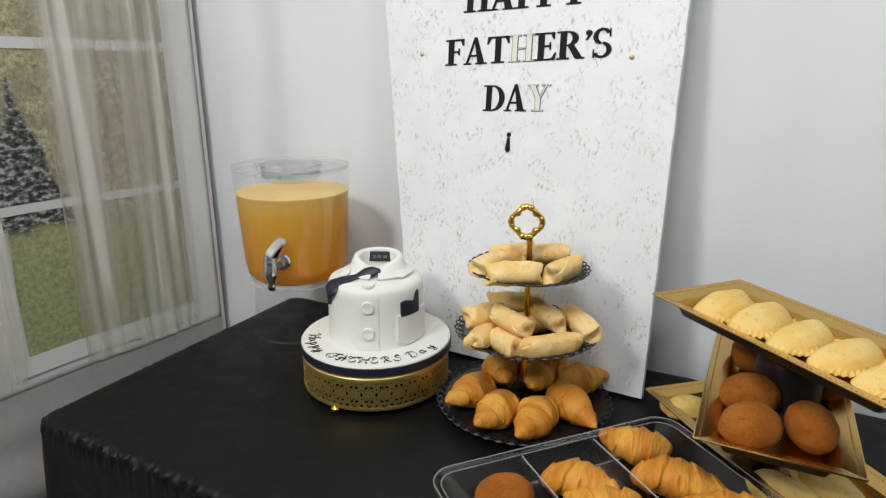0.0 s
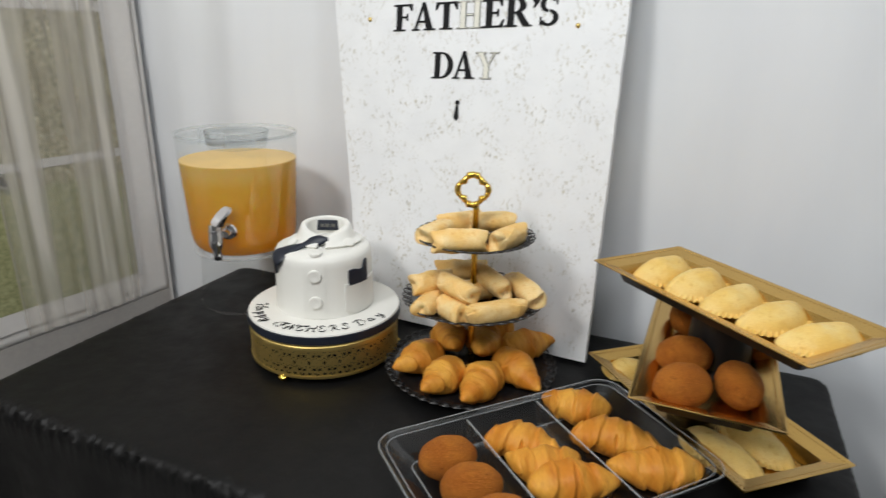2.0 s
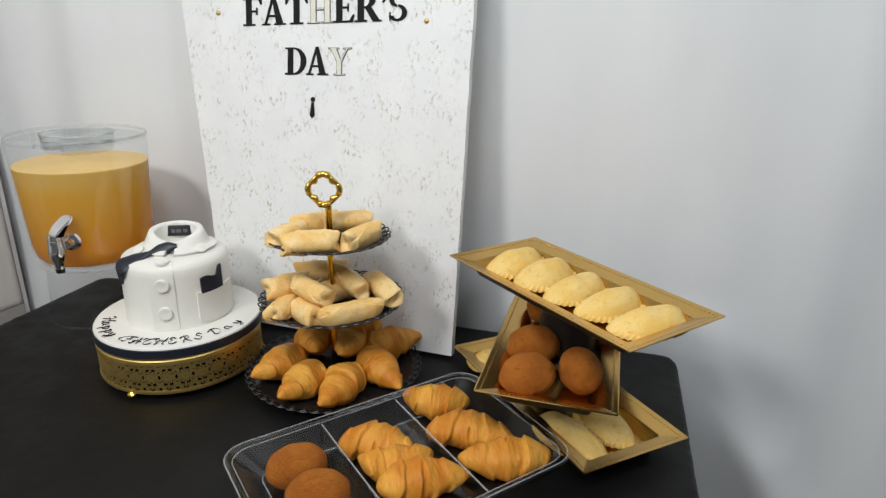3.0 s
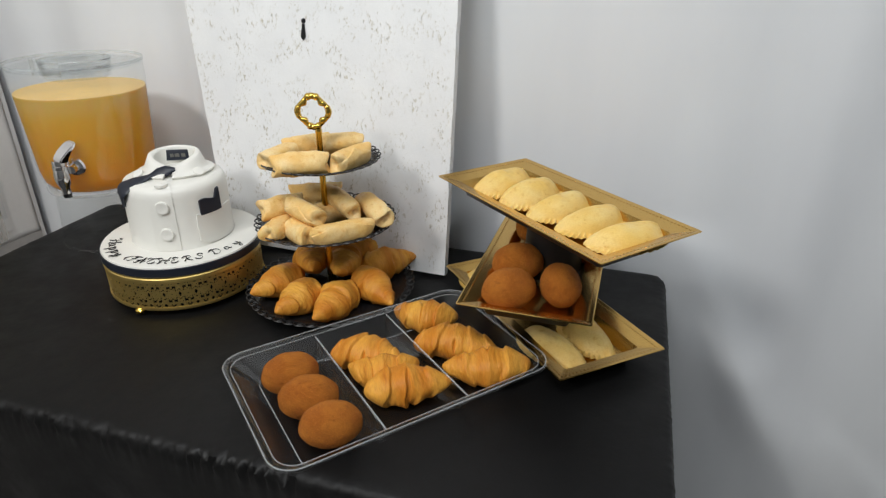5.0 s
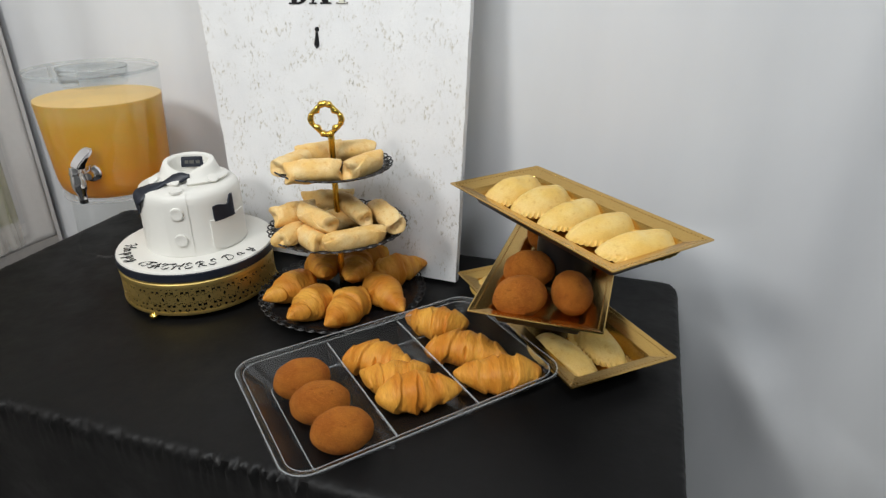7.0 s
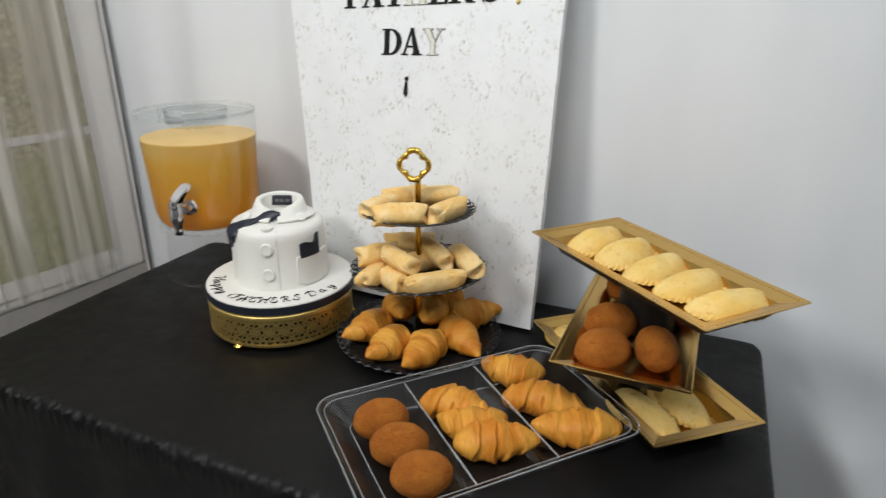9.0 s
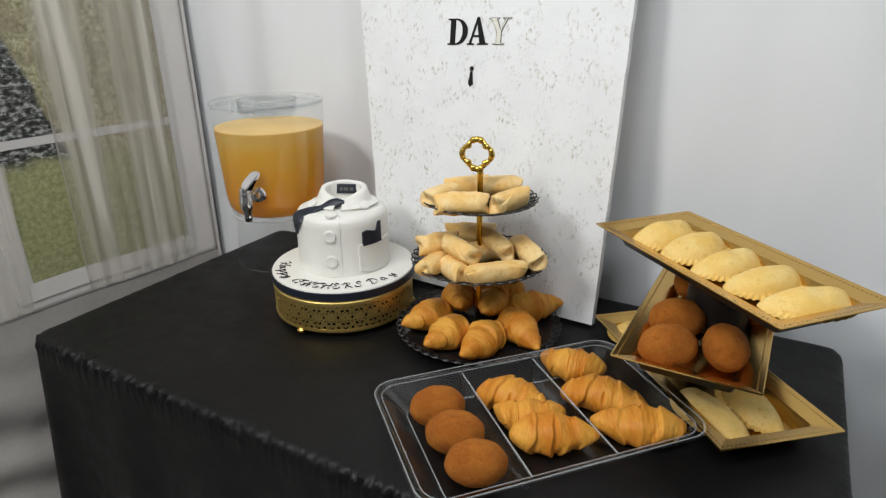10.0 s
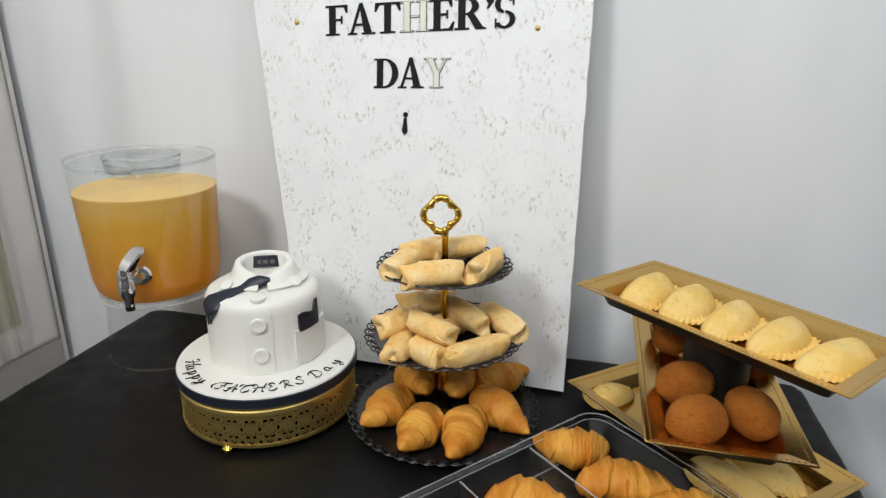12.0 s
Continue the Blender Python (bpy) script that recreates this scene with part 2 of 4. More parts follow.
M_EGG = pastry("fried_crumb_crust", (0.52, 0.175, 0.020), (0.37, 0.105, 0.010), (0.17, 0.044, 0.004), 0.75, 30, crumb=0.9, relief=0.35)
M_PIE = pastry("pale_shortcrust", (0.88, 0.66, 0.26), (0.83, 0.55, 0.15), (0.58, 0.30, 0.05), 0.45, 22, relief=0.35)


def juice():
    m, nt, bs, out = nodes_of("orange_juice")
    v = coords(nt)
    sep = nt.nodes.new("ShaderNodeSeparateXYZ")
    nt.links.new(v, sep.inputs[0])
    r = nt.nodes.new("ShaderNodeMapRange")
    r.inputs["From Min"].default_value, r.inputs["From Max"].default_value = 0.0, 0.19
    a = nt.nodes.new("ShaderNodeMath")
    a.operation = "MULTIPLY_ADD"
    nt.links.new(noise_tex(nt, v, 9), a.inputs[0])
    a.inputs[1].default_value = 0.03
    nt.links.new(sep.outputs["Z"], a.inputs[2])
    nt.links.new(a.outputs[0], r.inputs["Value"])
    c = ramp(nt, r.outputs[0], [(0.0, (0.95, 0.37, 0.010)), (0.38, (0.97, 0.42, 0.010)), (0.45, (0.94, 0.46, 0.010)), (0.85, (0.98, 0.58, 0.04)), (1.0, (1.0, 0.70, 0.18))])
    nt.links.new(c, bs.inputs["Base Color"])
    bs.inputs["Roughness"].default_value = 0.15
    bs.inputs["Subsurface Weight"].default_value = 0.3
    bs.inputs["Subsurface Radius"].default_value = (0.03, 0.012, 0.003)
    glow = node(nt, "ShaderNodeBsdfTranslucent", Color=(1.0, 0.56, 0.05, 1))
    soft = node(nt, "ShaderNodeMixShader", Fac=0.35)
    nt.links.new(bs.outputs[0], soft.inputs[1])
    nt.links.new(glow.outputs[0], soft.inputs[2])
    bs = soft
    tr = node(nt, "ShaderNodeBsdfTransparent", Color=(1.0, 0.82, 0.60, 1))
    mx = node(nt, "ShaderNodeMixShader", Fac=0.68)
    nt.links.new(tr.outputs[0], mx.inputs[1])
    nt.links.new(bs.outputs[0], mx.inputs[2])
    nt.links.new(mx.outputs[0], out.inputs["Surface"])
    return m


M_JUICE = juice()

# ---- mesh helpers ----


def thing(name, m, label, category, group=""):
    ob = new(name)
    ob.matrix_basis = m
    ob.empty_display_size = 0.05
    return tagged(ob, label, category, group)


def finish(bm, sharp=38):
    bmesh.ops.remove_doubles(bm, verts=bm.verts, dist=1e-6)
    bmesh.ops.recalc_face_normals(bm, faces=bm.faces)
    for f in bm.faces:
        f.smooth = True
    for e in bm.edges:
        if len(e.link_faces) == 2 and e.calc_face_angle(0) > radians(sharp):
            e.smooth = False


def part(name, bm, material, parent=None, label="", m=None, sharp=38):
    finish(bm, sharp)
    me = bpy.data.meshes.new(name)
    bm.to_mesh(me)
    bm.free()
    me.materials.append(material)
    ob = new(name, me)
    ob.parent = parent
    if m is not None:
        ob.matrix_basis = m
    return tagged(ob, label)


def sheet(f, nu, nv, wrap_u=False, wrap_v=False, bm=None):
    """A grid of points f(u, v), u and v from 0 to 1."""
    bm = bm or bmesh.new()
    cu, cv = (nu if wrap_u else nu + 1), (nv if wrap_v else nv + 1)
    vs = [[bm.verts.new(f(i / nu, j / nv)) for j in range(cv)] for i in range(cu)]
    for i in range(nu):
        for j in range(nv):
            a, b = (i + 1) % cu, (j + 1) % cv
            bm.faces.new((vs[i][j], vs[a][j], vs[a][b], vs[i][b]))
    return bm


def lathe(profile, seg=64, bm=None, centre=(0, 0, 0), wave=None):
    n = len(profile) - 1

    def f(u, v):
        r, z = profile[round(v * n)]
        a = 2 * math.pi * u
        r = max(r, 1e-7) * (wave(a, v) if wave else 1)
        return (centre[0] + r * math.cos(a), centre[1] + r * math.sin(a), centre[2] + z)

    return sheet(f, seg, n, wrap_u=True, bm=bm)


def block(sx, sy, sz, m=None, bev=0.0, bm=None, seg=2):
    """A box centred on m, with rounded edges."""
    b = bmesh.new()
    bmesh.ops.create_cube(b, size=1, matrix=Matrix.Diagonal((sx, sy, sz, 1)))
    if bev:
        bmesh.ops.bevel(b, geom=b.edges[:], offset=bev, segments=seg, affect="EDGES", profile=0.5)
    if m is not None:
        b.transform(m)
    if bm is None:
        return b
    me = bpy.data.meshes.new("tmp")
    b.to_mesh(me)
    b.free()
    bm.from_mesh(me)
    bpy.data.meshes.remove(me)
    return bm


def tube(points, radius, seg=10, closed=False, bm=None):
    """A tube along points; radius is a number or a function of 0..1."""
    pts = [Vector(p) for p in points]
    n = len(pts)
    frames, up = [], Vector((0, 0, 1))
    for i, p in enumerate(pts):
        a = pts[(i - 1) % n] if (closed or i) else p
        b = pts[(i + 1) % n] if (closed or i < n - 1) else p
        t = (b - a).normalized()
        if abs(t.dot(up)) > 0.95:
            up = Vector((0, 1, 0)) if abs(t.y) < 0.9 else Vector((1, 0, 0))
        x = t.cross(up).normalized()
        y = x.cross(t)
        up = y
        frames.append((p, x, y))
    rr = radius if callable(radius) else (lambda s: radius)
    k = n if closed else n - 1

    def f(u, v):
        i = round(u * k) % n
        p, x, y = frames[i]
        a = 2 * math.pi * v
        return p + (x * math.cos(a) + y * math.sin(a)) * rr(u)

    bm = sheet(f, k, seg, wrap_u=closed, wrap_v=True, bm=bm)
    if not closed:
        bmesh.ops.holes_fill(bm, edges=[e for e in bm.edges if e.is_boundary], sides=seg + 1)
    return bm


def rect_ring(sx, sy, r, z, n=6):
    """Corner-rounded rectangle, counter-clockwise."""
    out = []
    for cx, cy, a0 in ((1, 1, 0), (-1, 1, 90), (-1, -1, 180), (1, -1, 270)):
        for i in range(n + 1):
            a = radians(a0 + 90 * i / n)
            out.append((cx * (sx / 2 - r) + r * math.cos(a), cy * (sy / 2 - r) + r * math.sin(a), z))
    return out


def loft(rings, cap=True, bm=None):
    bm = bm or bmesh.new()
    vs = [[bm.verts.new(p) for p in ring] for ring in rings]
    n = len(vs[0])
    for a, b in zip(vs, vs[1:]):
        for i in range(n):
            bm.faces.new((a[i], a[(i + 1) % n], b[(i + 1) % n], b[i]))
    if cap:
        bm.faces.new(vs[0][::-1])
        bm.faces.new(vs[-1])
    return bm


# bold serif capitals, one unit high: width, boxes (x0, y0, x1, y1), slanted strokes (four corners), bowls (centre, radii, thickness, angles)
STEM = (0.10, 0, 0.30, 1)
GLYPHS = {
    "H": (0.86, [STEM, (0.56, 0, 0.76, 1), (0.29, 0.46, 0.57, 0.54), (0, 0, 0.40, 0.06), (0.46, 0, 0.86, 0.06), (0, 0.94, 0.40, 1), (0.46, 0.94, 0.86, 1)], [], []),
    "A": (0.82, [(0.20, 0.29, 0.56, 0.36), (0, 0, 0.27, 0.055), (0.42, 0, 0.82, 0.055)], [((0.07, 0), (0.15, 0), (0.42, 0.97), (0.34, 0.97)), ((0.50, 0), (0.74, 0), (0.45, 1.03), (0.34, 1.03))], []),
    "P": (0.68, [STEM, (0, 0, 0.42, 0.06), (0, 0.94, 0.33, 1), (0.29, 0.46, 0.33, 0.52)], [], [(0.32, 0.73, 0.36, 0.27, 0.20, 0.06, -90, 90)]),
    "Y": (0.84, [(0.31, 0, 0.51, 0.50), (0.20, 0, 0.62, 0.06), (0, 0.94, 0.40, 1), (0.53, 0.94, 0.84, 1)], [((0.32, 0.46), (0.51, 0.46), (0.31, 1), (0.08, 1)), ((0.42, 0.46), (0.50, 0.46), (0.74, 1), (0.65, 1))], []),
    "F": (0.68, [STEM, (0, 0, 0.42, 0.06), (0, 0.93, 0.66, 1), (0.29, 0.48, 0.48, 0.55), (0.46, 0.39, 0.51, 0.64)], [((0.61, 0.74), (0.66, 0.74), (0.66, 1), (0.52, 1))], []),
    "T": (0.76, [(0.28, 0, 0.48, 1), (0.16, 0, 0.60, 0.06), (0.02, 0.93, 0.74, 1)], [((0, 0.72), (0.05, 0.72), (0.17, 1), (0.02, 1)), ((0.71, 0.72), (0.76, 0.72), (0.74, 1), (0.59, 1))], []),
    "E": (0.70, [STEM, (0, 0, 0.64, 0.065), (0, 0.935, 0.62, 1), (0.29, 0.48, 0.48, 0.55), (0.46, 0.38, 0.51, 0.65)], [((0.57, 0.75), (0.62, 0.75), (0.62, 1), (0.48, 1)), ((0.50, 0), (0.64, 0), (0.69, 0.27), (0.64, 0.27))], []),
    "R": (0.86, [STEM, (0, 0, 0.40, 0.06), (0, 0.94, 0.33, 1), (0.29, 0.46, 0.36, 0.52), (0.62, 0, 0.86, 0.05)], [((0.58, 0), (0.82, 0), (0.53, 0.50), (0.32, 0.50))], [(0.32, 0.73, 0.34, 0.27, 0.19, 0.06, -90, 90)]),
    "S": (0.60, [(0.50, 0.70, 0.545, 0.99), (0.04, 0.01, 0.085, 0.30)], [], [(0.30, 0.735, 0.27, 0.28, 0.15, 0.08, 25, 262), (0.29, 0.265, 0.29, 0.28, 0.15, 0.08, -155, 84)]),
    "D": (0.80, [STEM, (0, 0, 0.36, 0.06), (0, 0.94, 0.36, 1)], [], [(0.33, 0.5, 0.46, 0.5, 0.20, 0.06, -90, 90)]),
    "\u2019": (0.22, [], [((0.02, 0.64), (0.07, 0.62), (0.21, 0.84), (0.10, 0.84))], [(0.11, 0.88, 0.10, 0.10, 0.099, 0.099, -180, 180)]),
}


def glyph(ch, depth, grow=0.0):
    """One serif capital as a mesh in x and y with depth along z; each stroke a hair higher than the last."""
    w, boxes, slants, bowls = GLYPHS[ch]
    bm = bmesh.new()
    polys = [((a - grow, b - grow), (c + grow, b - grow), (c + grow, d + grow), (a - grow, d + grow)) for a, b, c, d in boxes]
    for q in slants:
        lo, hi = min(p[1] for p in q), max(p[1] for p in q)
        polys.append([(x + (grow if i in (1, 2) else -grow) * 1.1, y + (grow if y == hi else -grow if y == lo else 0)) for i, (x, y) in enumerate(q)])
    for k, q in enumerate(polys):
        loft([[(x, y, 0) for x, y in q], [(x, y, depth + k * 4e-5) for x, y in q]], bm=bm)
    for k, (cx, cy, rx, ry, tx, ty, a0, a1) in enumerate(bowls):
        rx, ry, tx, ty = rx + grow, ry + grow, tx + 2 * grow, ty + 2 * grow
        n, z = 28, depth + (len(polys) + k) * 4e-5

        def f(u, v):
            a = radians(a0 + (a1 - a0) * u)
            j = round(v * 4) % 4
            q = 0 if j in (0, 3) else 1
            return (cx + (rx - tx * q) * math.cos(a), cy + (ry - ty * q) * math.sin(a), z if j in (0, 1) else 0)
        sheet(f, n, 4, wrap_v=True, bm=bm)
        bmesh.ops.holes_fill(bm, edges=[e for e in bm.edges if e.is_boundary], sides=4)
    return bm


def curve_through(pts, n=6):
    """A smooth line through points (Catmull-Rom)."""
    p = [Vector(q) for q in pts]
    p = [p[0] * 2 - p[1]] + p + [p[-1] * 2 - p[-2]]
    out = []
    for a, b, c, d in zip(p, p[1:], p[2:], p[3:]):
        for i in range(n):
            t = i / n
            out.append(0.5 * (2 * b + (c - a) * t + (2 * a - 5 * b + 4 * c - d) * t * t + (3 * b - a - 3 * c + d) * t ** 3))
    return out + [p[-2]]


# piped icing script, letter by letter: strokes through points, one unit high
SCRIPT = {
    "H": [((-0.25, 0.75), (-0.05, 0.95), (0.12, 0.75), (0.05, 0.3), (-0.1, 0.0)), ((0.65, 1.0), (0.5, 0.5), (0.45, 0.1), (0.62, 0.0)), ((-0.1, 0.45), (0.2, 0.55), (0.7, 0.5))],
    "a": [((0.45, 0.5), (0.2, 0.55), (0.05, 0.25), (0.2, 0.0), (0.42, 0.3), (0.46, 0.5), (0.45, 0.15), (0.62, 0.05))],
    "p": [((0.0, 0.45), (0.12, 0.55), (0.08, 0.0), (0.0, -0.4), (0.1, 0.2), (0.3, 0.55), (0.5, 0.3), (0.3, 0.0), (0.1, 0.1))],
    "y": [((0.0, 0.5), (0.08, 0.1), (0.3, 0.1), (0.42, 0.5)), ((0.42, 0.5), (0.36, -0.1), (0.15, -0.45), (-0.05, -0.3), (0.2, -0.1), (0.6, 0.15))],
    "F": [((-0.3, 0.05), (-0.45, 0.3), (-0.2, 0.7), (0.2, 0.85), (0.7, 0.95)), ((0.35, 0.88), (0.3, 0.4), (0.12, 0.05), (-0.1, 0.1)), ((0.1, 0.45), (0.35, 0.5), (0.5, 0.42))],
    "A": [((-0.15, 0.1), (0.05, 0.0), (0.25, 0.5), (0.42, 0.95), (0.45, 0.5), (0.5, 0.0)), ((0.0, 0.3), (0.2, 0.45), (0.55, 0.35), (0.7, 0.4))],
    "T": [((-0.2, 0.7), (-0.05, 0.92), (0.3, 0.85), (0.7, 0.95)), ((0.3, 0.85), (0.1, 0.6), (0.0, 0.2), (0.2, 0.0), (0.5, 0.15), (0.55, 0.35))],
    "E": [((0.5, 0.8), (0.3, 0.98), (0.1, 0.8), (0.3, 0.55), (0.05, 0.3), (0.15, 0.02), (0.45, 0.05), (0.6, 0.25))],
    "R": [((0.05, 0.0), (0.15, 0.5), (0.2, 0.9)), ((-0.15, 0.7), (0.1, 0.95), (0.45, 0.9), (0.45, 0.6), (0.2, 0.48), (0.4, 0.2), (0.65, 0.0))],
    "S": [((0.55, 0.75), (0.4, 0.97), (0.15, 0.8), (0.3, 0.52), (0.45, 0.25), (0.25, 0.0), (0.0, 0.1), (-0.1, 0.3))],
    "D": [((0.15, 0.85), (0.1, 0.4), (0.0, 0.05), (0.35, 0.0), (0.65, 0.4), (0.5, 0.85), (0.1, 0.95), (-0.2, 0.75))],
}


def piped(ch, size, thick):
    bm = bmesh.new()
    for k, stroke in enumerate(SCRIPT[ch]):
        pts = [(x * size, y * size, thick * (0.5 + 0.15 * k)) for x, y in stroke]
        tube(curve_through(pts, 5), lambda t: thick * (0.75 + 0.35 * math.sin(t * 9 + k)), 6, bm=bm)
    return bm


# ---- the setting ----
TAB = pose(-0.362, 1.546, 0, 0, 0, -24.6)          # table frame: x along its back edge, -y towards the room
TW, TD, TH = 1.297, 0.66, 0.75
FAB = pose(-0.664, 1.614, 0, 0, 0, 58.5)           # printed fabric: x along it, -y towards the room


def slab(name, sx, sy, sz, m, material, label, category):
    return tagged(part(name, block(sx, sy, sz, m), material), label, category, "", "structure")


# assumed room shell, out of view, added to hold and bounce the light
slab("floor", 7, 7, 0.1, pose(0.3, -0.2, -0.05), M_FLOOR, "grey vinyl floor of the room", "floor")
slab("ceiling", 7, 7, 0.1, pose(0.3, -0.2, 2.55), M_CEIL, "assumed white ceiling, out of view", "ceiling")
slab("wall_south", 7, 0.1, 2.5, pose(0.3, -2.6, 1.25), M_WALL, "assumed plain wall closing the unseen room", "wall")
slab("wall_east", 0.1, 7, 2.5, pose(2.9, -0.2, 1.25), M_WALL, "assumed plain wall closing the unseen room", "wall")
slab("wall_west", 0.1, 7, 2.5, pose(-2.3, -0.2, 1.25), M_WALL, "assumed plain wall closing the unseen room", "wall")
slab("wall_north", 7, 0.1, 2.5, pose(0.3, 2.6, 1.25), M_WALL, "assumed plain wall behind the drapes, unseen", "wall")

DRAPE_Y = 0.048


def drape_off(x, z):
    """Soft folds of the white drape, fuller towards the floor."""
    k = 0.75 + 0.5 * (1 - z / 2.4)
    o = 0.008 * math.sin(x * 21 + 0.7 * math.sin(z * 1.1)) + 0.006 * math.sin(x * 37 + 1.3 + 0.4 * z) + 0.010 * math.sin(x * 9.5 + 2)
    o += 0.008 * noise.noise((x * 6, z * 1.2, 0.3)) + 0.004 * noise.noise((x * 12, z * 6, 1.7))
    o *= 1 - 0.55 * max(0, min(1, (x - 0.85) / 0.2))
    # slack diagonal creases low on the right, each a soft slope that breaks off along a line
    for x0, z0, slope, length, depth, wide in CREASES:
        if z < z0 + 0.04:
            d = x - (x0 + slope * (z0 - z))
            along = max(0, min(1, (z0 + 0.04 - z) / 0.12)) * max(0, min(1, (z - z0 + length) / 0.15))
            o += depth * along * (math.exp(-((d / wide) ** 2)) if d < 0 else math.exp(-((d / 0.045) ** 2)))
    return 0.75 * o * k


CREASES = ((1.316, 0.81, 0.56, 0.75, 0.022, 0.10), (1.375, 0.82, 0.34, 0.45, 0.014, 0.05), (1.470, 0.62, 0.55, 0.42, 0.012, 0.10), (1.60, 0.45, 1.1, 0.3, 0.008, 0.12))


def drape_pt(u, v):
    x, z = -0.35 + 3.2 * u, 0.005 + 2.47 * v
    return (x, DRAPE_Y - drape_off(x, z) + max(0, x - 1.5) * 0.02, z)


drape = part("drape", sheet(drape_pt, 460, 170), M_DRAPE, m=TAB)
tagged(drape, "white fabric drape hanging in soft folds behind the table", "drape", "", "structure")
mod = drape.modifiers.new("thickness", "SOLIDIFY")
mod.thickness, mod.offset = 0.002, -1


def fab_y(s, z):
    """The fabric hangs nearly flat, and bunches at its foot."""
    o = 0.004 * math.sin(s * 17 + 0.6) + 0.003 * noise.noise((s * 7, z * 2, 5))
    low = max(0, min(1, (0.58 - z) / 0.2))
    return o + low * (0.014 * math.sin(z * 38 + s * 9) + 0.012 * noise.noise((s * 9, z * 12, 2)))


def fab_piece(name, s0, s1, z0, z1, lift, material, label="", parent=None, fold=0.0, slant=0.0):
    nu, nv = max(2, int((s1 - s0) / (0.003 if fold else 0.02))), max(2, int((z1 - z0) / 0.02))

    def f(u, v):
        z = z0 + (z1 - z0) * v
        s = s0 + (s1 - s0) * u + slant * (z - z0)
        return (s, fab_y(s, z) - lift - fold * (abs(math.sin(s * 48 + 1.5 * math.sin(s * 21) + 0.2 * z)) ** 3 + 0.35 * math.sin(s * 170 + z)), z)

    ob = part(name, sheet(f, nu, nv), material, parent, label)
    if parent is None:
        so = ob.modifiers.new("thickness", "SOLIDIFY")
        so.thickness, so.offset = 0.0015, -1
    return ob


fabric = fab_piece("backdrop", -2.0, 0.092, 0.62, 2.47, 0, M_FABRIC)
fabric.matrix_basis = FAB
tagged(fabric, "hanging fabric backdrop printed with a curtained garden window", "backdrop", "", "structure")
fab_piece("lower_band", -2.0, 0.092, 0.01, 0.625, 0.001, M_FABRIC_LOW, "taupe lower band, bunched at its foot", fabric)
for k, (z0, z1) in enumerate(((0.70, 1.016), (1.034, 1.352), (1.372, 1.70), (1.72, 2.05))):
    fab_piece("printed_pane", -0.41, 0.0, z0, z1, 0.003, M_SCENE, "printed view of lawn and conifer", fabric)
for z0, z1 in ((1.015, 1.035), (1.350, 1.373), (1.696, 1.724)):
    fab_piece("muntin", -0.43, 0.004, z0, z1, 0.005, M_FRAME, "", fabric)
fab_piece("window_stile", 0.0, 0.012, 0.69, 2.08, 0.005, M_FRAME, "", fabric)
fab_piece("window_sill", -0.45, 0.012, 0.655, 0.70, 0.004, M_FABRIC, "", fabric)
fab_piece("hem", 0.086, 0.096, 0.0, 2.47, 0.003, M_FRAME, "pale sewn hem", fabric)
fab_piece("sheer_curtain", -0.292, -0.002, 0.635, 2.2, 0.007, M_SHEER, "translucent sheer curtain", fabric, 0.006)
fab_piece("sheer_curtain", -0.85, -0.425, 0.635, 0.985, 0.007, M_SHEER, "translucent sheer curtain", fabric, 0.002, 0.06)


# ---- table ----
def folding_table():
    t = thing("folding_table", TAB, "folding table hidden under a black plastic cloth", "table")
    part("tabletop", block(TW - 0.05, TD - 0.05, 0.04, pose(TW / 2, -TD / 2, TH - 0.0245), 0.008), M_TABLE, t)
    for x in (0.08, TW - 0.08):
        for y in (-0.08, -TD + 0.08):
            part("leg", tube([(x, y, 0), (x, y, TH - 0.045)], 0.014), M_CHROME, t)


folding_table()


